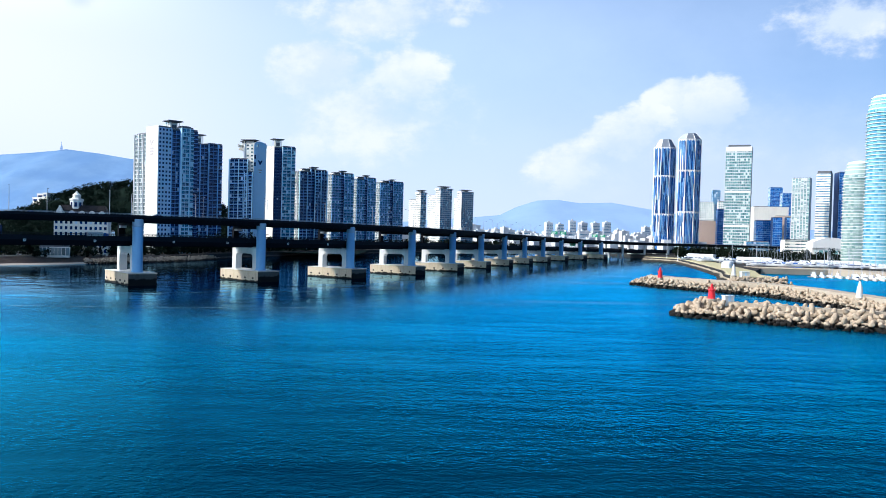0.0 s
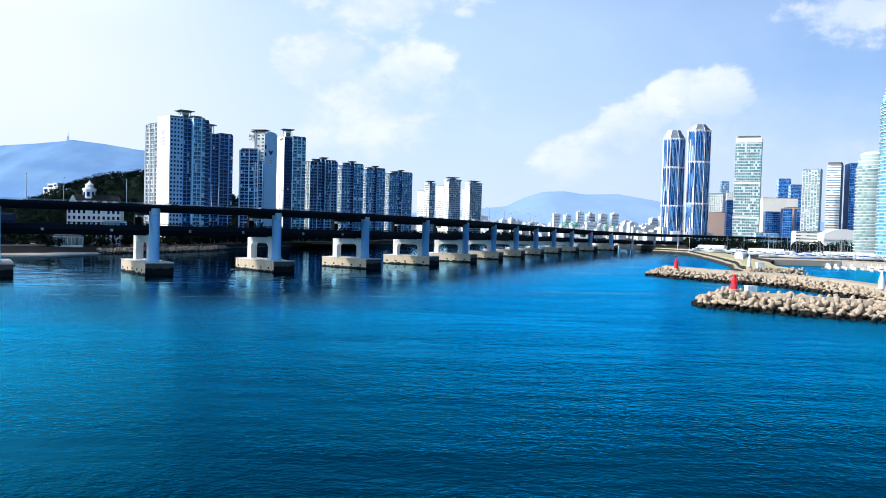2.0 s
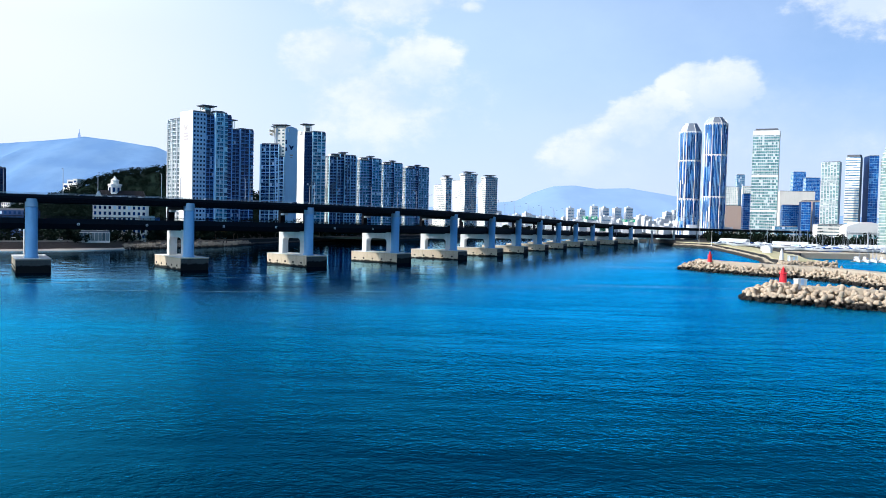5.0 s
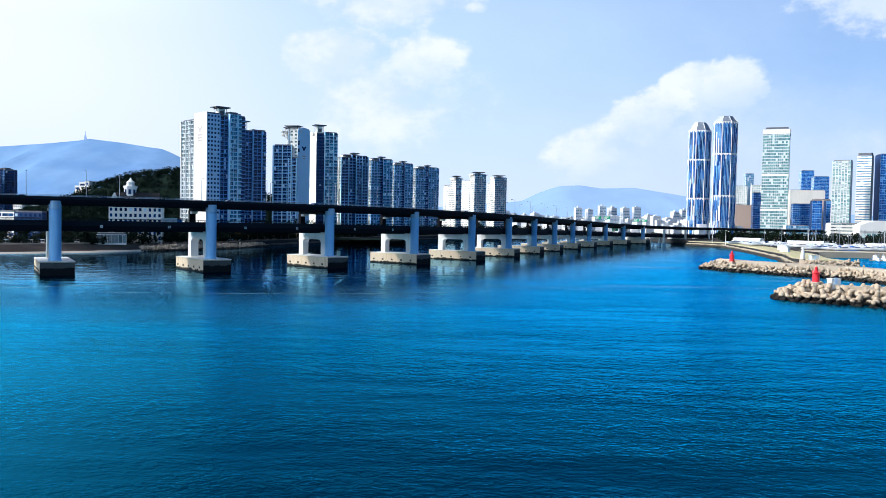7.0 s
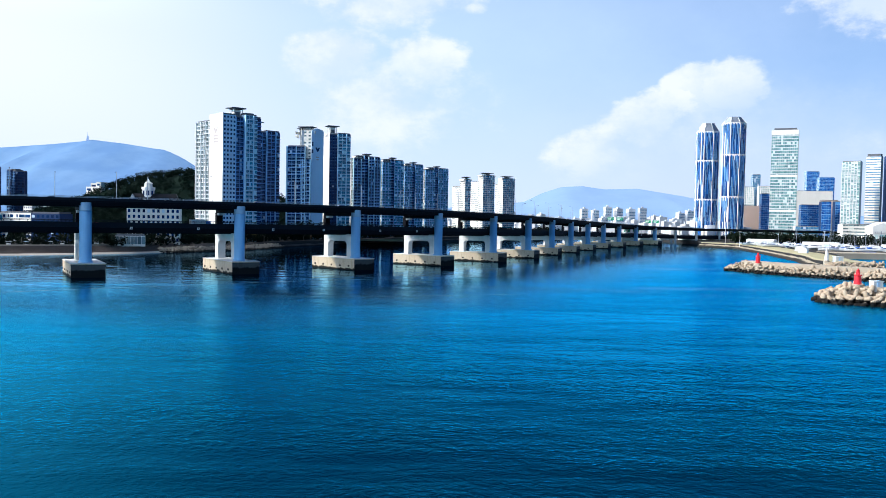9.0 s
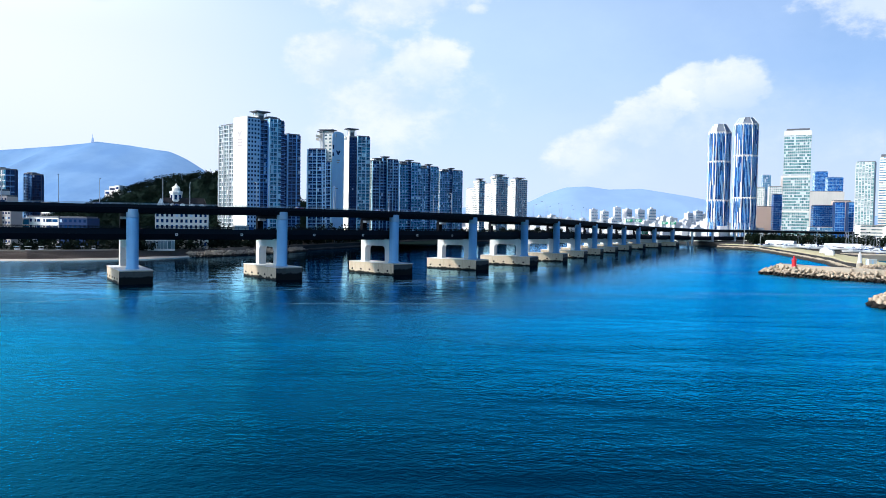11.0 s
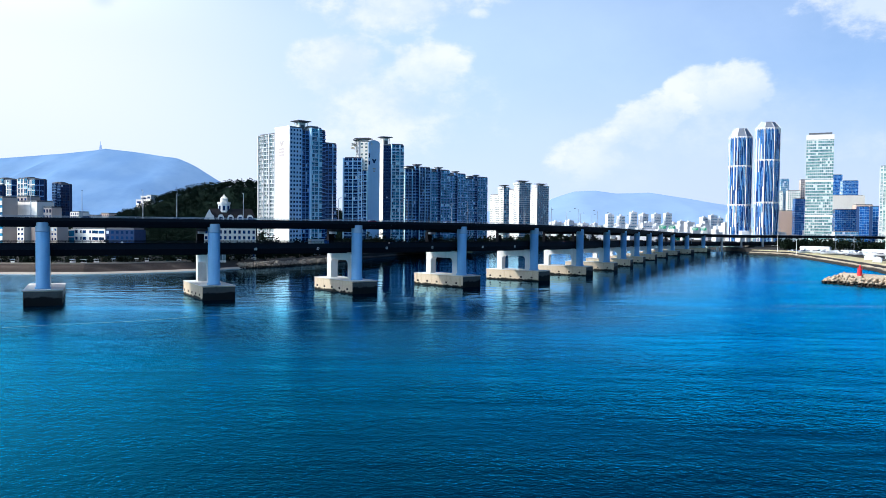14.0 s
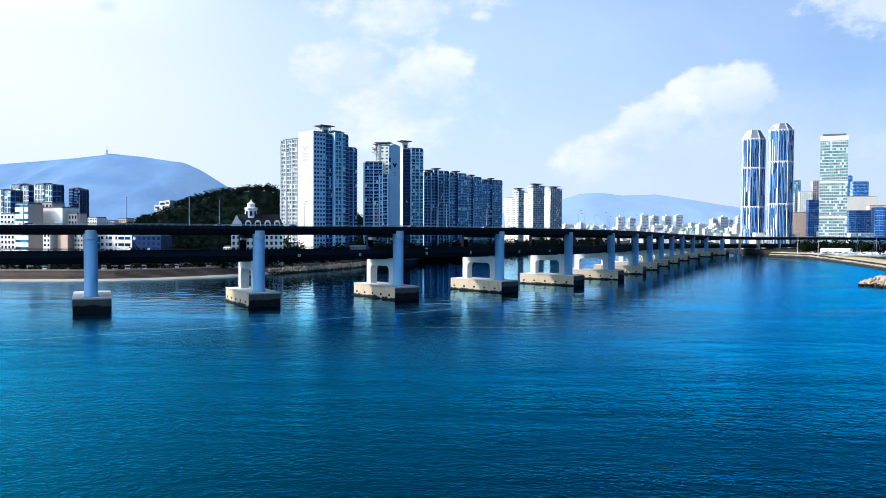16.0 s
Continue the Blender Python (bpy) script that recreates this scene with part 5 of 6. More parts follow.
TOWERS = [
    ((-516.6, 810), 25.5, 66.9, LT, True), ((-492, 830), 12.9, 63.4, SHB, True), ((-558, 840), 27.3, 67.8, LT, True), ((-551.3, 800), 22.9, 60.6, LT, False), ((-640, 850), 28, 70, LT, True), ((-700, 900), 30, 66, SHB, True),
]
for (x, y), w, top, front, crown in TOWERS:
    f1, f2 = unit(-26)
    q = (x + f1[0] * w, y + f1[1] * w)
    b = building("apartment_tower", "blue-windowed white apartment tower of the inland town", [
        (rect((x, y), f1, f2, 0, w * 0.55, 0, 14), top, {0: front}, "wall_slate"), (rect((x, y), f1, f2, w * 0.55, w, 0.8, 14), top - 1.0, {0: front}, "wall_slate"),
        # Slate wing holds the tower's shaded right side in its colour.
        (rect(q, *unit(20), 0.3, 8.5, 0, 12), top - 1.4, {0: ("balcony", "band_dark" if front == LT else "wall_slate", "glass", 3.4)}, "wall_slate")], "wall_slate", "inland towers", storey=5.4 if front == LT else 2.8)
    if crown:
        p = (w * 0.4 * f1[0] + 6 * f2[0], w * 0.4 * f1[1] + 6 * f2[1])
        part("plant_room", Geo().box(-4, 4, -3, 3, top - 5, top - 1.8), M["roof"], b, m=pose(p[0], p[1], 0, 0, 0, -26))
rng = random.Random(21)
for i in range(26):
    x, y = -560 + i * 14.5 + rng.uniform(-4, 4), rng.uniform(470, 620) if i < 20 else rng.uniform(560, 640)
    w, top = rng.uniform(9, 17), rng.uniform(9, 20)
    if not (-225 < x < -180 and y < 510) and not (-425 < x < -260) and x < -190:
        building("house_block", "low pale town building among trees", [(rect((x, y), *unit(rng.uniform(-40, 0)), 0, w, 0, 10), top, {0: G0, 3: G0}, rng.choice(["wall_pale", "wall_grey", "wall_white", "wall_brown"]))], "wall_pale", "low town houses", category="house", storey=3.0)

building("pavilion", "low pale pavilion with tall windows on the promenade", [(rect((-212, 436), *unit(20), 0, 15, 0, 7), 9.2, {0: ("curtain", "wall_pale", "glass_grey", 1.8)}, "wall_pale")], "wall_pale", "", category="pavilion", storey=3.4)

# the mansion with its turret
ob = thing("mansion", "pale mansion with dark hipped roofs, arched dormers and a turret", "mansion", pose(-217, 463, LAND, 0, 0, 15))
part("wall", Geo().box(0, 29, 0, 15, 0, 22), M["wall_pale"], ob)
facade(ob, (0, 0), (29, 0), 1, 21, 3.4, 2.6, "grid", "band_white", "glass")
facade(ob, (0, 15), (0, 0), 1, 21, 3.4, 2.6, "grid", "band_white", "glass")
part("roof", Geo().prism([(-0.6, -0.6), (29.6, -0.6), (29.6, 15.6), (-0.6, 15.6)], 22, 29.5, None, [(3, 4), (26.5, 4), (26.5, 11), (3, 11)]), M["tile"], ob)
for i in range(5):
    x = 2.2 + i * 5.4
    dormer = part("dormer", Geo().prism([(x + 1.8 + 1.8 * math.cos(math.pi * k / 8), 24.0 + 2.2 * math.sin(math.pi * k / 8)) for k in range(9)] + [(x, 22), (x + 3.6, 22)], -0.2, 3.2, Matrix(((1, 0, 0, 0), (0, 0, 1, 0), (0, 1, 0, 0), (0, 0, 0, 1)))), M["wall_white"], ob)
    part("dormer_window", Geo().box(x + 0.8, x + 2.8, -0.3, -0.1, 22.6, 24.8), M["glass"], dormer)
part("turret", Geo().lathe([(3.6, 20), (3.6, 32), (4.0, 32.2), (4.0, 33.2), (2.8, 33.4)], 8, Matrix.Translation((11, 6, 0)), 0.39), M["wall_white"], ob)
part("turret_roof", Geo().lathe([(2.4, 33.4), (2.2, 35.2), (2.6, 35.4), (0.9, 36.6), (0.1, 38)], 8, Matrix.Translation((11, 6, 0)), 0.39), M["wall_pale"], ob)
for i in range(8):
    part("turret_window", Geo().box(-0.7, 0.7, -3.5, -3.2, 28.5, 31.2), M["glass"], ob, m=pose(11, 6, 0, 0, 0, i * 45))
part("gable", Geo().prism([(-0.6, 22), (6.6, 22), (3, 29)], -0.9, 8, Matrix(((1, 0, 0, 0), (0, 0, 1, 0), (0, 1, 0, 0), (0, 0, 0, 1)))), M["wall_white"], ob)

ob = thing("hill_villa", "white stepped villa on the slope of the hill", "villa", pose(-368, 740, 42.4, 0, 0, -26))
for x0, x1, h in ((0, 7, 2.4), (6, 14, 5.8), (13.5, 19, 6.6)):
    part("wall", Geo().box(x0, x1, 0, 8, -5, h), M["wall_white"], ob)
    part("roof", Geo().box(x0 - 0.3, x1 + 0.3, -0.3, 8.3, h, h + 0.4), M["wall_pale"], ob)
    part("window", Geo().box(x0 + 1, x1 - 1, -0.1, 0.1, h - 3, h - 1.2), M["glass"], ob)

# ---- towers on the far right shore ----


def octagon(cx, cy, r, turn=22.5):
    return [(cx + r * math.cos(radians(turn + 45 * i)), cy + r * math.sin(radians(turn + 45 * i))) for i in range(8)]


def twin_tower(cx, cy, r, top, crown):
    ob = thing("glass_tower", "octagonal residential tower of deep blue glass with white fins", "skyscraper", Matrix.Translation((cx, cy, 4)), "twin glass towers")
    poly = octagon(0, 0, r, 10)
    H = top - 4
    part("core", Geo().prism(octagon(0, 0, r - 0.4, 10), 0, H), M["glass_navy"], ob)
    rng = random.Random(int(cx))
    tiers = (0.0, 0.355, 0.725, 1.0)
    for e in range(8):
        a, b = poly[e], poly[(e + 1) % 8]
        length, wall = frame2(a, b)
        panes, fins, strips = Geo(), Geo(), Geo()
        n, storeys = 7, int(H / 3.1)
        w = length / n
        sunlit_face = e in (3, 4)
        for lo, hi in zip(tiers, tiers[1:]):
            for i in range(n):
                z, on = H * lo + rng.uniform(0, 9), rng.random() < 0.5
                while z < H * hi - 4:
                    dz = 3.1 * rng.choice((4, 5, 6, 8))
                    end = min(z + dz, H * hi - 1.5)
                    if on:
                        panes.box(i * w + 0.12, (i + 1) * w - 0.12, -0.34, 0.1, z, end)
                    z, on = z + dz, not on
                # pale panels in staggered columns, most on the sunward faces to paint their sunlight
                share = 0.42 if sunlit_face and i % 2 == 0 else 0.02
                z = H * lo
                while z < H * hi - 3:
                    dz = 3.1 * rng.choice((5, 7, 9))
                    if rng.random() < share:
                        fins.box(i * w + 0.1, (i + 0.8) * w, -0.5, 0.1, z, min(z + dz, H * hi - 1.0))
                    elif rng.random() < 0.75:
                        strips.box(i * w - 0.2, i * w + 0.2, -0.62, 0.1, z, min(z + dz, H * hi - 1.0))
                    z += dz
            # notched pale band that closes each tier
            for i in range(n):
                fins.box(i * w, (i + 0.9) * w, -0.75, 0.2, H * hi - (1.2 if i % 2 else 2.8), H * hi)
        fins.box(-0.3, 0.9 if e in (4, 5) else 0.25, -0.7, 0.3, 0, H)
        tagged(part("glass_panel", panes, M["glass_blue"], ob, m=wall), kind="stuff")
        tagged(part("fin", fins, M["wall_white"], ob, m=wall), kind="stuff")
        tagged(part("mullion", strips, M["band_mid"], ob, m=wall), kind="stuff")
        strip = Geo()
        for s in range(storeys):
            strip.box(0, length, -0.36, 0.1, s * 3.1, s * 3.1 + 0.30)
        tagged(part("floor_band", strip, M["wall_slate"], ob, m=wall), kind="stuff")
    hat = part("crown", Geo().prism(octagon(0, 0, r - 0.3, 10), H, crown - 4, None, octagon(0, 0, r * 0.55, 10)), M["metal"], ob)
    ribs = Geo()
    for p, q in zip(octagon(0, 0, r - 0.2, 10), octagon(0, 0, r * 0.56, 10)):
        ribs.tube((*p, H), (*q, crown - 4), 0.45, 0.3, 5)
    part("crown_rib", ribs, M["wall_white"], hat)
    return ob


twin_tower(355.5, 1235, 17.2, 162, 174.6)
twin_tower(380.8, 1195, 17.4, 170.5, 179.6)

e1, e2 = unit(-20)
GR = ("mullioned", "band_white", "glass_green", 2.6)
ob = building("office_tower", "slab-like tower of pale green glass with white bands", [(rect((426, 1168), *unit(-24), 0, 35.5, 0, 30), 158, {0: GR, 3: GR}, "wall_pale")], "wall_pale", "", category="skyscraper", storey=4.2)
part("crown", Geo().box(-0.4, 35.9, -0.4, 30.4, 148, 155), M["wall_white"], ob, m=pose(0, 0, 0, 0, 0, -24))
part("plant_room", Geo().box(3, 33, 3, 27, 155, 158), M["roof"], ob, m=pose(0, 0, 0, 0, 0, -24))
for z in (38, 88):
    part("white_band", Geo().box(-0.5, 36, -0.5, 30.5, z, z + 3), M["wall_white"], ob, m=pose(0, 0, 0, 0, 0, -24))

CB, CS = ("curtain", "band_mid", "glass_blue", 3.0), ("curtain", "band_white", "glass_sky", 3.0)
WG = ("grid", "band_white", "glass_green", 3.4)
RIGHT = [
    ("office_block", "plain peach stone-clad block", (430, 1290, -10, 34, 30), 52, {}, "wall_peach"),
    ("apartment_block", "white apartment slab behind the towers", (500, 1500, -12, 26, 14), 92, {0: WG}, "wall_white"),
    ("apartment_block", "white apartment slab behind the towers", (528, 1480, -12, 22, 14), 93, {0: WG}, "wall_white"),
    ("glass_tower", "slender pale blue glass tower", (524, 1500, -8, 14, 14), 115, {0: CS, 3: CS}, "wall_grey"),
    ("apartment_block", "stepped pale apartment block", (552, 1480, -8, 13, 14), 113, {0: G0}, "wall_brown"),
    ("glass_block", "dark navy glass office block", (446, 1250, -12, 18, 18), 70, {0: CB, 3: CB}, "wall_slate"),
    ("glass_tower", "distant bright blue glass tower", (843, 2000, -10, 29, 26), 157, {0: CB, 3: CS}, "wall_grey"),
    ("glass_tower", "distant bright blue glass tower", (852, 1950, -10, 34, 26), 140, {0: CB, 3: CS}, "wall_grey"),
    ("department_store", "large windowless beige-grey store block", (543, 1350, -12, 55, 40), 80, {}, "wall_pale"),
    ("glass_block", "low blue glass office block with white frame", (505, 1245, -14, 34, 20), 54, {0: CB, 3: CB}, "wall_slate"),
    ("office_block", "tall peach-coloured blank wall block", (541, 1255, -14, 24, 22), 62, {}, "wall_peach"),
    ("apartment_tower", "white tower with a square grid of dark windows", (486, 1080, -38, 22, 12), 108, {0: ("lattice", "band_white", "glass_green", 3.4), 3: ("lattice", "band_white", "glass_green", 3.4)}, "wall_white"),
    ("office_tower", "brown-grey tower with stacked white balconies", (532, 1108, -38, 18, 14), 118, {0: ("strip", "wall_pale", "glass_sky", 4.0), 3: ("strip", "wall_pale", "glass_sky", 4.0)}, "wall_brown"),
    ("glass_block", "dark blue glass slab beside the brown tower", (561, 1102, -12, 12, 26), 120, {0: CB}, "wall_slate"),
    ("office_block", "low white office block with blue windows", (414, 1050, -12, 28, 16), 21, {0: CS}, "wall_white"),
    ("glass_block", "narrow dark blue glass block", (470, 1100, -12, 12, 16), 55, {0: CB}, "wall_slate"),
    ("glass_block", "narrow dark blue glass block", (498, 1120, -12, 10, 16), 56, {0: CB}, "wall_slate"),
    ("hall", "long white low exhibition hall", (366, 825, -12, 36, 20), 24, {0: ("strip", "wall_pale", "glass_grey", 5.0)}, "wall_pale"),
]
for name, label, (x, y, deg, w, d), top, sides, mat in RIGHT:
    building(name, label, [(rect((x, y), *unit(deg), 0, w, 0, d), top, sides, mat)], mat, "", category="tower" if "tower" in name else "building", storey=3.4)
part("crown", Geo().box(1, 17, 1, 13, 114, 118), M["roof"], tagged(thing("roof_frame", "dark flat frame on the brown tower's roof", "roof frame", pose(532, 1108, 3.5, 0, 0, -38))))

# curved halls and the round white towers at the marina
ob = thing("hall", "white hall with a curved shell roof behind the marina", "hall", pose(383, 800, LAND, 0, 0, -10))
part("wall", Geo().box(0, 40, 0, 24, 0, 15), M["wall_white"], ob)
part("roof", Geo().prism([(x, 15 + 9 * math.sin(math.pi * (0.15 + 0.75 * x / 40))) for x in range(0, 41, 4)] + [(40, 13), (0, 13)], -1, 25, Matrix(((1, 0, 0, 0), (0, 0, 1, 0), (0, 1, 0, 0), (0, 0, 0, 1)))), M["white"], ob)
for i in range(8):
    part("window", Geo().box(2 + i * 4.7, 5.6 + i * 4.7, -0.12, 0.1, 3, 11), M["glass_green"], ob)


def round_tower(cx, cy, r, top, glass, label, deep, storey=3.3, cap=1, rail=0.95):
    ob = thing("round_tower", label, "skyscraper", Matrix.Translation((cx, cy, 4)), "round marina towers")
    H, n = top - 4, 36
    part("core", Geo().lathe([(r - 0.9, 0), (r - 0.9, H)], n), M[glass], ob)
    panes = Geo()
    for i in range(n):
        a = 2 * math.pi * (i + 0.5) / n
        w = 2 * math.pi * r / n
        panes.box(-w * 0.44, w * 0.44, -0.1, 0.1, 1.1, storey - 0.1, pose(math.cos(a) * (r - 0.75), math.sin(a) * (r - 0.75), 0, 0, 0, math.degrees(a) + 90))
    pm = panes.mesh("window_band", M[glass])
    bm_ = Geo().lathe([(r - 1, 0), (r + deep, 0), (r + deep, rail), (r - 0.6, rail)], n).mesh("balcony", M["band_white"])
    for s in range(int(H / storey)):
        tagged(part("window_band", pm, None, ob, m=Matrix.Translation((0, 0, s * storey))), kind="stuff")
        part("balcony", bm_, None, ob, m=Matrix.Translation((0, 0, s * storey)))
    if cap:
        part("crown_glass", Geo().lathe([(r - 1.5, H), (r - 1.5, H + 4), (r - 3.0, H + 4.2), (r - 3.0, H + 9)], n), M[glass], ob)
        for q, rr in ((0.0, r - 1.2), (3.6, r - 1.2), (6.4, r - 2.7), (9.0, r - 2.7)):
            part("crown_ring", Geo().lathe([(rr, H + q), (rr, H + q + 0.7), (rr - 1.2, H + q + 0.8)], n), M["band_white"], ob)
        part("crown_dome", Geo().lathe([(r - 3.2, H + 9.6), (r - 4.5, H + 11.0), (r * 0.4, H + 12)], n), M["wall_grey"], ob)
    return ob


round_tower(362, 672, 14.5, 80, "glass_sage", "round white tower with pale glass and curved balconies", 0.12, storey=2.7, rail=0.50)
round_tower(358, 628, 15.5, 128, "glass_aqua", "tall round tower with sky reflection coloured into its glass and white balconies", 0.2, storey=2.75, rail=0.40)

# ---- far white city under the ranges ----
rng = random.Random(8)
FARWIN = Geo()
for i in range(9):
    FARWIN.box(i * 2.6 + 0.5, i * 2.6 + 2.0, -0.15, 0.1, 0.9, 2.2)
FARWIN = FARWIN.mesh("window_band", M["glass_cyan"])
spots = [(rng.uniform(-40, 700), rng.uniform(1500, 2300)) for _ in range(210)] + [(232 + 26 * i, 1640 + 10 * i) for i in range(6)] + [(500 + 22 * i, 1890 + 8 * i) for i in range(5)]
for i, (x, y) in enumerate(spots):
    big = i >= 210
    w, d, h = rng.uniform(13, 22), rng.uniform(9, 12), (rng.uniform(42, 52) if big else rng.uniform(8, 30))
    if y > 1500 and x > y * 0.36:
        continue
    ob = thing("apartment_block", "distant white apartment block", "apartment block", pose(x, y, LAND, 0, 0, rng.uniform(10, 40)), "far white city")
    part("wall", Geo().box(0, w, 0, d, -1, h), M["far_white"], ob)
    part("plant_room", Geo().box(w * 0.35, w * 0.6, d * 0.3, d * 0.7, h, h + 3), M["far_white"], ob)
    for s in range(int(h / 6)):
        tagged(part("window_band", FARWIN, None, ob, m=Matrix.Translation((0, 0, 1 + s * 6)) @ Matrix.Diagonal((w / 23.6, 1, 1.6, 1))), kind="stuff")
low = Geo()
for _ in range(800):
    x, y = rng.uniform(-120, 900), rng.uniform(1180, 2400)
    w, d, h = rng.uniform(7, 15), rng.uniform(7, 12), rng.uniform(6, 19)
    low.box(0, w, 0, d, LAND - 1, LAND + h, pose(x, y, 0, 0, 0, rng.uniform(0, 90)))
for _ in range(260):
    y = rng.uniform(1450, 2300)
    x = rng.uniform(-0.03, 0.30) * y
    w, d, h = rng.uniform(9, 22), rng.uniform(8, 12), rng.uniform(14, 36) * (0.75 + 0.25 * math.sin(x * 0.02))
    at_yard = pose(x, y, 0, 0, 0, rng.uniform(10, 40))
    low.box(0, w, 0, d, LAND - 1, LAND + h, at_yard)
    low.box(w * 0.3, w * 0.55, d * 0.3, d * 0.7, LAND + h, LAND + h + 2.5, at_yard)
tagged(part("low_town", low, M["far_white"]), "far spread of pale town houses and blocks", "town", "", "stuff")


# ---- marina ----
def hull_geo(length, beam, depth, sheer=0.35):
    g, rings = Geo(), 9
    pts = []
    for i in range(rings):
        q = i / (rings - 1)
        w = beam / 2 * (1 - max(0.0, q - 0.45) ** 2 * 3.0) * (0.85 + 0.15 * min(1, q * 4))
        w = max(w, 0.06)
        y = -length / 2 + length * q
        top = depth + sheer * q * q
        pts += [(-w, y, top), (-w * 0.82, y, 0.15), (0, y, -0.25 + 0.5 * max(0, q - 0.8)), (w * 0.82, y, 0.15), (w, y, top)]
    f = [(i * 5 + a, i * 5 + a + 1, (i + 1) * 5 + a + 1, (i + 1) * 5 + a) for i in range(rings - 1) for a in range(4)]
    f += [(i * 5 + 4, i * 5, (i + 1) * 5, (i + 1) * 5 + 4) for i in range(rings - 1)] + [(0, 1, 2, 3, 4)]
    return g.add(pts, f)


def motor_boat(length):
    ob = thing("motor_boat", "white motor boat with a low cabin", "boat", None, "boats of the marina")
    b = length * 0.31
    part("hull", hull_geo(length, b, 1.2), M["hull"], ob)
    part("cabin", Geo().prism([(-b * 0.36, -length * 0.28), (b * 0.36, -length * 0.28), (b * 0.3, length * 0.2), (-b * 0.3, length * 0.2)], 1.15, 2.5, None, [(-b * 0.3, -length * 0.24), (b * 0.3, -length * 0.24), (b * 0.24, length * 0.06), (-b * 0.24, length * 0.06)]), M["hull"], ob)
    part("windscreen", Geo().prism([(-b * 0.345, -length * 0.15), (b * 0.345, -length * 0.15), (b * 0.30, length * 0.17), (-b * 0.30, length * 0.17)], 1.6, 2.1), M["glass"], ob)
    part("fly_bridge", Geo().box(-b * 0.28, b * 0.28, -length * 0.22, length * 0.02, 2.5, 3.1), M["hull"], ob)
    part("radar_mast", Geo().tube((0, -length * 0.15, 3.0), (0, -length * 0.19, 4.6), 0.07, 0.05, 5), M["hull"], ob)
    return ob


def sailing_boat(length):
    ob = thing("sailing_boat", "white sailing yacht with a tall bare mast", "boat", None, "boats of the marina")
    b = length * 0.28
    part("hull", hull_geo(length, b, 1.05), M["hull"], ob)
    part("cabin", Geo().prism([(-b * 0.26, -length * 0.15), (b * 0.26, -length * 0.15), (b * 0.18, length * 0.2), (-b * 0.18, length * 0.2)], 1.0, 1.6), M["hull"], ob)
    part("mast", Geo().tube((0, length * 0.08, 1.0), (0, length * 0.08, 1.5 + length * 1.3), 0.11, 0.07, 6), M["rail"], ob)
    part("boom", Geo().tube((0, length * 0.08, 2.3), (0, -length * 0.34, 2.4), 0.16, 0.12, 6), M["tarp"], ob)
    part("stay", Geo().tube((0, length * 0.48, 1.3), (0, length * 0.08, 1.2 + length * 1.25), 0.03, 0.03, 4).tube((0, -length * 0.48, 1.2), (0, length * 0.08, 1.2 + length * 1.25), 0.03, 0.03, 4), M["rail"], ob)
    return ob


rng = random.Random(31)
BOATS = [motor_boat(8), motor_boat(11), sailing_boat(10), motor_boat(14), sailing_boat(12)]


def moor(i, x, y, z, turn):
    return copy_thing(BOATS[i], pose(x, y, z, 0, 0, turn))


# afloat along the pontoons of the basin
for r in range(4):
    px, py = (246, 512) if r == 3 else (262 + r * 18, 492 - r * 26)
    pon = thing("pontoon", "grey floating pontoon with mooring piles", "pontoon", pose(px, py, 0, 0, 0, -20), "pontoons")
    part("deck", Geo().box(-2, 62, -1.1, 1.1, 0.1, 0.5), M["quay"], pon)
    for i in range(6):
        part("pile", Geo().tube((i * 12, 1.4, -3), (i * 12, 1.4, 3.2), 0.2, 0.2, 8), M["rail"], pon)
    for i in range(13):
        for sgn in (-1, 1):
            if rng.random() < 0.85:
                q = Vector((px, py, 0.1)) + pose(0, 0, 0, 0, 0, -20).to_3x3() @ Vector((2 + i * 4.7, sgn * 7.2, 0))
                moor(rng.choice((0, 1, 2, 2, 4)), q.x, q.y, 0.1, -20 + (0 if sgn > 0 else 180) + rng.uniform(-3, 3))
# laid up on the hard standing of the causeway and the wharf
for i in range(96):
    q = rng.random()
    x, y = 224 + 104 * q + rng.uniform(-4, 4), 700 - 104 * q + rng.uniform(-34, 26)
    moor(rng.choice((0, 1, 1, 3, 3, 2)), x, y, LAND + 0.9, rng.uniform(60, 120))
for i in range(32):
    x, y = 236 + i * 2.9, 580 + rng.uniform(-4, 10)
    moor(rng.choice((0, 0, 1, 3, 2)), x, y, LAND + 0.9, rng.uniform(70, 110))
for ob in BOATS:
    for o in (*ob.children_recursive, ob):
        bpy.data.objects.remove(o)


def shed(x, y, w, d, h, turn, label, mat="white", arched=True):
    ob = thing("boat_shed", label, "shed", pose(x, y, LAND, 0, 0, turn), "marina sheds")
    part("wall", Geo().box(0, w, 0, d, -0.5, h), M[mat], ob)
    prof = [(d / 2 - d / 2 * 1.06 * math.cos(math.pi * k / 8), h - 0.2 + (1.6 if arched else 0.5) * math.sin(math.pi * k / 8)) for k in range(9)]
    part("roof", Geo().prism(prof, -0.3, w + 0.3, Matrix(((0, 0, 1, 0), (1, 0, 0, 0), (0, 1, 0, 0), (0, 0, 0, 1)))), M[mat], ob)
    for i in range(int(w / 5)):
        part("shed_door", Geo().box(1 + i * 5, 4.4 + i * 5, -0.1, 0.1, 0, h * 0.75), M["wall_grey"], ob)
    return ob


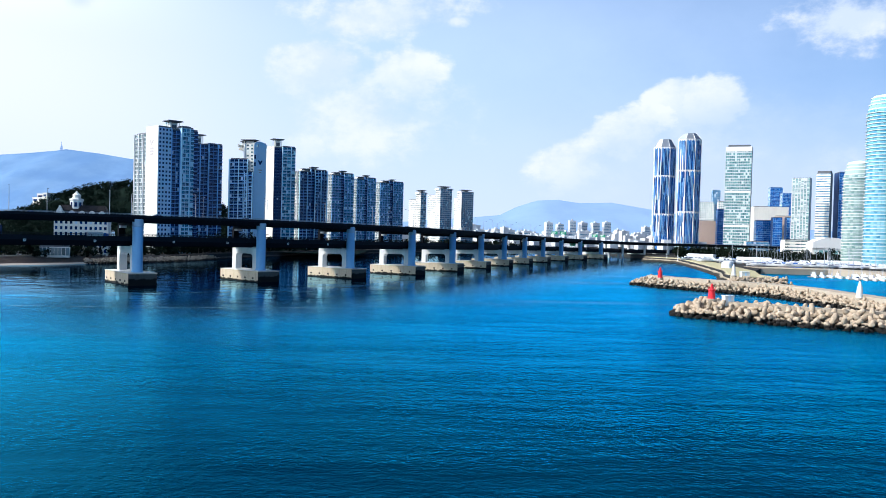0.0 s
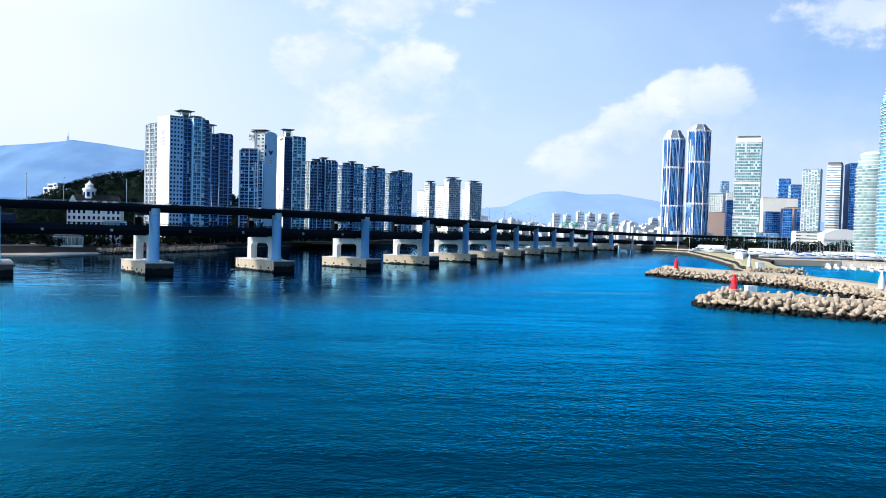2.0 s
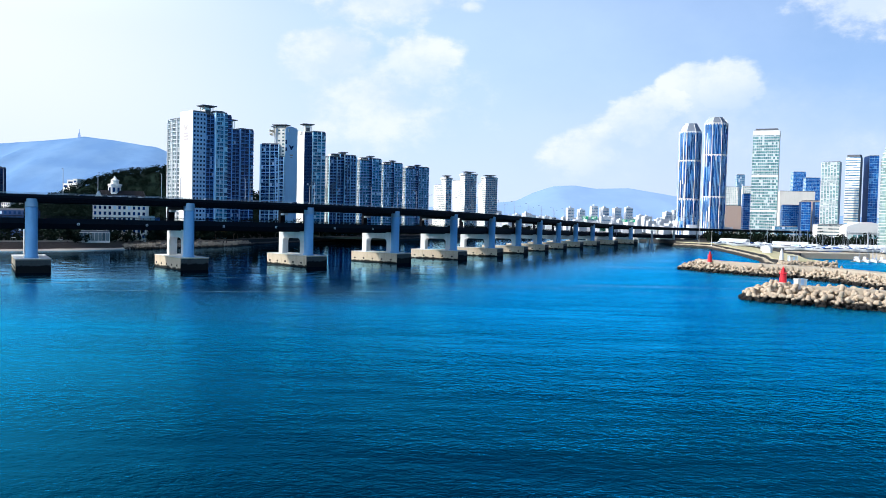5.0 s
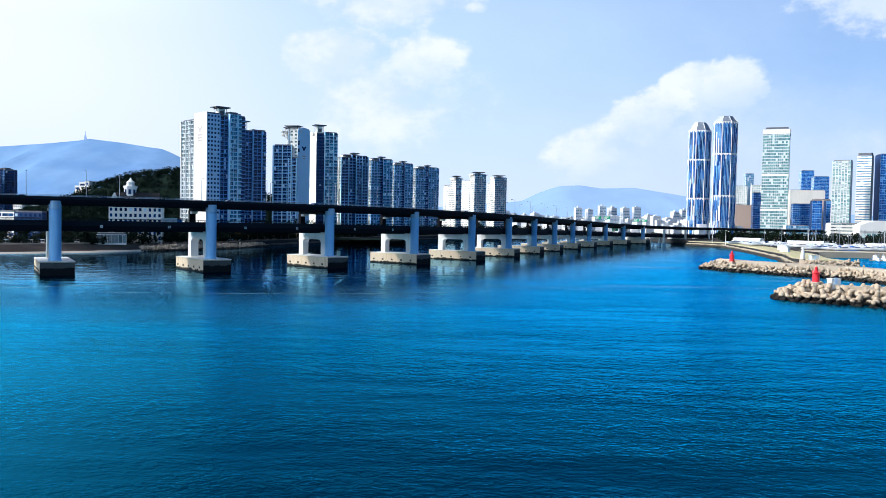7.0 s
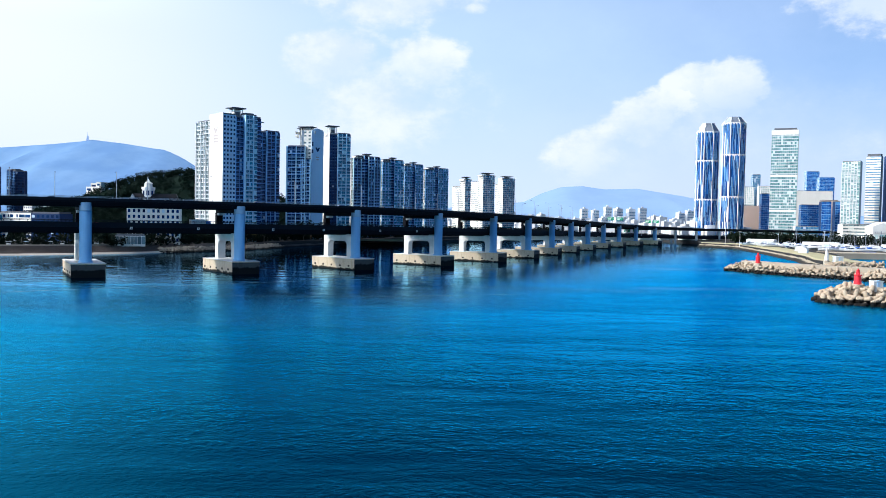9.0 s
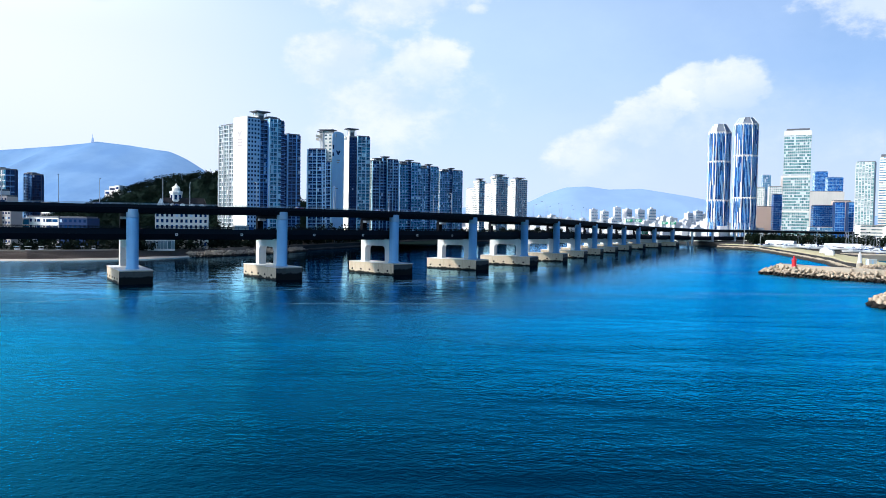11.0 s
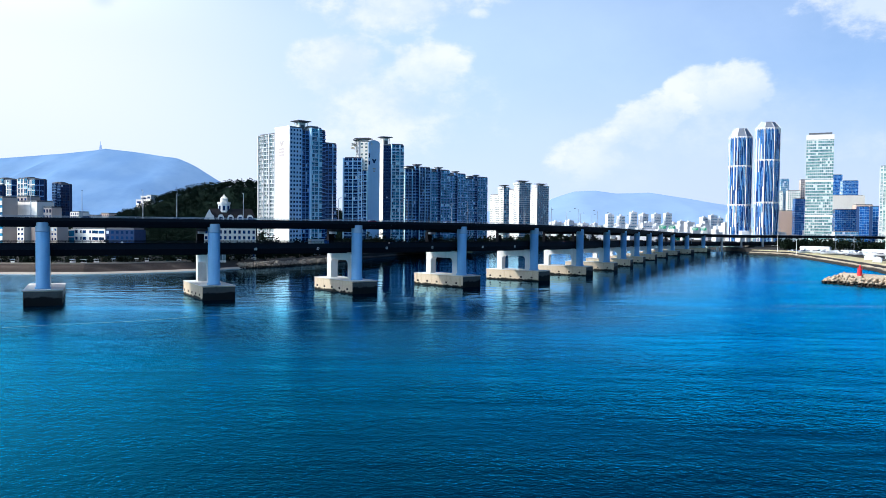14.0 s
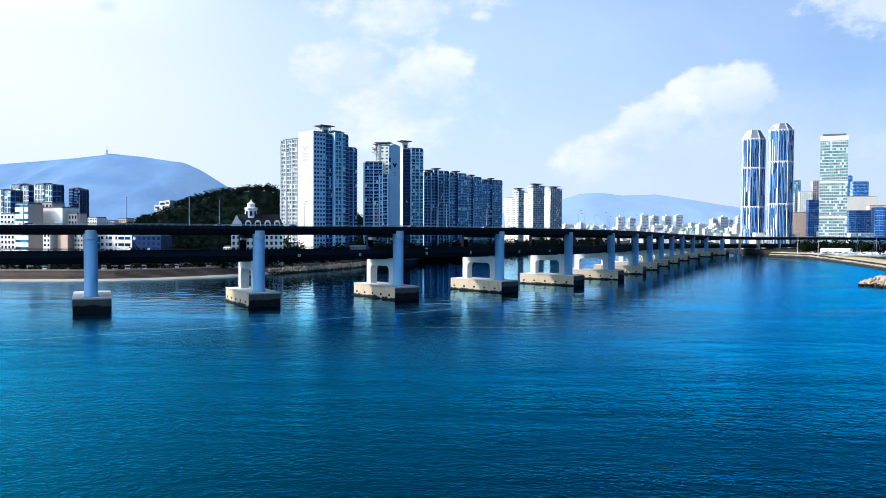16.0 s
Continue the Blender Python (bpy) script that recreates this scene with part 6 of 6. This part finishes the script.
shed(252, 655, 26, 10, 4.0, -25, "long low white boat shed on the marina yard")
shed(300, 622, 34, 9, 3.6, -12, "long low white boat shed on the marina yard")
shed(236, 735, 24, 9, 4.2, -40, "white terminal building at the causeway's end")
shed(210, 556, 14, 6, 2.8, 60, "small white shed on the causeway")
shed(196, 520, 9, 5, 2.6, 60, "small white shed on the causeway")
ob = thing("tarpaulin_cover", "bright blue tarpaulin cover over a boat", "cover", pose(268, 590, LAND, 0, 0, -10))
part("cover", Geo().prism([(-7, -3), (7, -3), (7, 3), (-7, 3)], -0.2, 3.4, None, [(-6, -0.6), (6, -0.6), (6, 0.6), (-6, 0.6)]), M["tarp"], ob)

# lamp masts on the marina yard
for x, y, h in ((222, 750, 20), (262, 640, 14), (300, 600, 14), (330, 560, 14), (214, 690, 12)):
    ob = thing("lamp_mast", "tall slim white lamp mast", "lamp mast", Matrix.Translation((x, y, LAND)), "yard lamp masts")
    part("pole", Geo().tube((0, 0, -0.5), (0, 0, h), 0.22, 0.12, 8), M["white"], ob)
    part("lamp_head", Geo().box(-0.9, 0.9, -0.2, 0.2, h, h + 0.3), M["white"], ob)


# ---- vehicles ----
def car(seed, kind="car"):
    """A small vehicle, nose to +x."""
    mat = CARS[seed % 5 if kind == "car" else seed % 2 * 2]
    ob = thing(kind, {"car": "small saloon car on the road", "bus": "long pale bus on the bridge", "truck": "box truck on the bridge"}[kind], kind, None, "traffic")
    if kind == "car":
        part("body", Geo().prism([(-2.1, 0.35), (2.1, 0.35), (2.15, 0.7), (1.1, 0.92), (-2.1, 0.95)], -0.85, 0.85, Matrix(((1, 0, 0, 0), (0, 0, 1, 0), (0, 1, 0, 0), (0, 0, 0, 1)))), mat, ob)
        part("cabin", Geo().prism([(-1.9, 0.9), (1.0, 0.9), (0.3, 1.45), (-1.4, 1.45)], -0.75, 0.75, Matrix(((1, 0, 0, 0), (0, 0, 1, 0), (0, 1, 0, 0), (0, 0, 0, 1)))), M["glass"], ob)
        part("roof", Geo().box(-1.35, 0.3, -0.72, 0.72, 1.44, 1.49), mat, ob)
        xs, r, hw = (-1.3, 1.3), 0.32, 0.86
    else:
        long = 5.2 if kind == "bus" else 3.6
        part("body", Geo().box(-long, long - (0 if kind == "bus" else 1.9), -1.2, 1.2, 0.5, 3.1), mat, ob)
        part("cabin", Geo().box(long - 1.7, long, -1.1, 1.1, 0.5, 2.6) if kind == "truck" else Geo().box(-long + 0.3, long - 0.2, -1.23, 1.23, 1.6, 2.5), M["glass"] if kind == "bus" else CARS[3], ob)
        xs, r, hw = (-long * 0.6, long * 0.65), 0.48, 1.15
    for x in xs:
        for sgn in (-1, 1):
            wheel = part("wheel", Geo().lathe([(r, -0.12), (r, 0.12)], 12, pose(x, sgn * hw, r, 90, 0, 0)), M["rubber"], ob)
            if kind != "car":
                part("rim", Geo().lathe([(r * 0.6, -0.14), (r * 0.6, 0.14)], 8, pose(x, sgn * hw, r, 90, 0, 0)), M["rail"], wheel)
    return ob


def on_deck(i, kind, k, n, lower=False, back=False):
    p, d, o, z = along(k)
    q = p + o * n
    ob = car(i, kind)
    ob.matrix_basis = pose(q.x, q.y, z - 0.9 - (8.9 if lower else 0), 0, 0, math.degrees(math.atan2(d.y, d.x)) + (180 if back else 0))


rng = random.Random(3)
for i, k in enumerate((-1.35, -0.75, -0.2, 0.35, 1.15, 1.9, 2.6, 3.3, 4.1, 4.6, 5.5, 6.2, 7.3, 8.1, 9.0, 10.2)):
    on_deck(i, "truck" if i == 11 else "bus" if i == 13 else "car", k, rng.choice((-3.0, -6.4, -13.5, -17.0)), False, i % 2 == 0)
for i, k in enumerate((-1.55, -0.93, 0.1, 0.75, 1.5, 2.35, 3.1, 4.3)):
    on_deck(i + 2, "truck" if i == 3 else "car", k, rng.choice((-5.0, -8.4, -14.0)), True, False)
for i in range(40):
    x = 236 + rng.uniform(0, 120)
    ob = car(i, "car")
    ob.matrix_basis = pose(x, 760 - (x - 236) * 0.7 + rng.uniform(-16, 16), LAND + 0.02, 0, 0, rng.choice((20, 110)))
for i in range(22):
    q = beach_line[6 + i * 4] if 6 + i * 4 < len(beach_line) else beach_line[-1]
    ob = car(i + 1, "car")
    ob.matrix_basis = pose(q[0] - 4, q[1] + 25 + rng.uniform(0, 2), LAND + 0.02, 0, 0, rng.uniform(0, 15))

for i in range(60):
    q = rng.random()
    ob = car(i + (i % 3), "car")
    ob.matrix_basis = pose(228 + 100 * q + rng.uniform(-4, 4), 690 - 104 * q + rng.uniform(-30, 22), LAND + 0.3, 0, 0, rng.choice((15, 105)))

# road signs over the decks
for k, lower in ((10.4, False), (12.3, False), (11.3, True)):
    p, d, o, z = along(k)
    z -= 0.9 + (8.9 if lower else 0)
    ob = thing("sign_gantry", "green road sign on a steel gantry over the deck", "sign gantry", Matrix(((o.x, d.x, 0, p.x), (o.y, d.y, 0, p.y), (0, 0, 1, z), (0, 0, 0, 1))), "sign gantries")
    h = 5.6 if lower else 7.0
    part("post", Geo().tube((0, 0, 0), (0, 0, h), 0.2, 0.16, 8), M["rail"], ob)
    part("post", Geo().tube((-20, 0, 0), (-20, 0, h), 0.2, 0.16, 8), M["rail"], ob)
    part("beam", Geo().box(-20, 0, -0.2, 0.2, h - 0.4, h), M["rail"], ob)
    for x in (-8.5, -17):
        part("sign_board", Geo().box(x, x + 6, -0.35, -0.22, h - 2.6, h + 0.2), M["sign_green"], ob)
        for r in range(3):
            part("bar", Geo().box(x + 0.7, x + 4.6 - r * 0.7, -0.38, -0.355, h - 0.6 - r * 0.75, h - 0.3 - r * 0.75), M["white"], ob)
# round white traffic discs on the lower deck's edge
for k in (0.28, 0.72, 1.28, 1.72, 2.3, 2.75):
    p, d, o, z = along(k)
    q = p + o * -2.1
    ob = thing("navigation_sign", "small square white sign on the lower deck's edge", "sign", Matrix(((o.x, d.x, 0, q.x), (o.y, d.y, 0, q.y), (0, 0, 1, z - 10.6), (0, 0, 0, 1))), "navigation signs")
    part("board", Geo().box(-0.05, 0.08, -0.42, 0.42, 0.2, 1.04), M["white"], ob)
    part("dark_centre", Geo().box(0.08, 0.1, -0.2, 0.2, 0.42, 0.82), M["girder"], ob)

# stalls and low white walls along the promenade
rng = random.Random(77)
for i in range(90):
    j = rng.randrange(len(beach_line))
    p, n = beach_line[j], offsets(beach_line)[j]
    if p[0] < -480:
        continue
    o = rng.uniform(13.4, 16.5)
    ob = thing("promenade_stall", "small white stall with a flat awning on the promenade", "stall", pose(p[0] + n.x * o, p[1] + n.y * o, LAND + 0.45, 0, 0, rng.uniform(-6, 14)), "promenade stalls")
    w, h = rng.uniform(1.2, 3.0), rng.uniform(0.6, 1.4)
    part("counter", Geo().box(-w / 2, w / 2, -0.5, 0.5, -0.3, h), M["wall_white"], ob)
    for x in (-w / 2 + 0.1, w / 2 - 0.1):
        part("post", Geo().tube((x, 0.4, 0), (x, 0.4, 2.3), 0.05, 0.05, 5), M["rail"], ob)
    part("awning", Geo().prism([(-w / 2 - 0.2, -0.9), (w / 2 + 0.2, -0.9), (w / 2 + 0.2, 0.7), (-w / 2 - 0.2, 0.7)], 2.25, 2.4), rng.choice((M["wall_white"], M["wall_grey"], M["roof"])), ob)
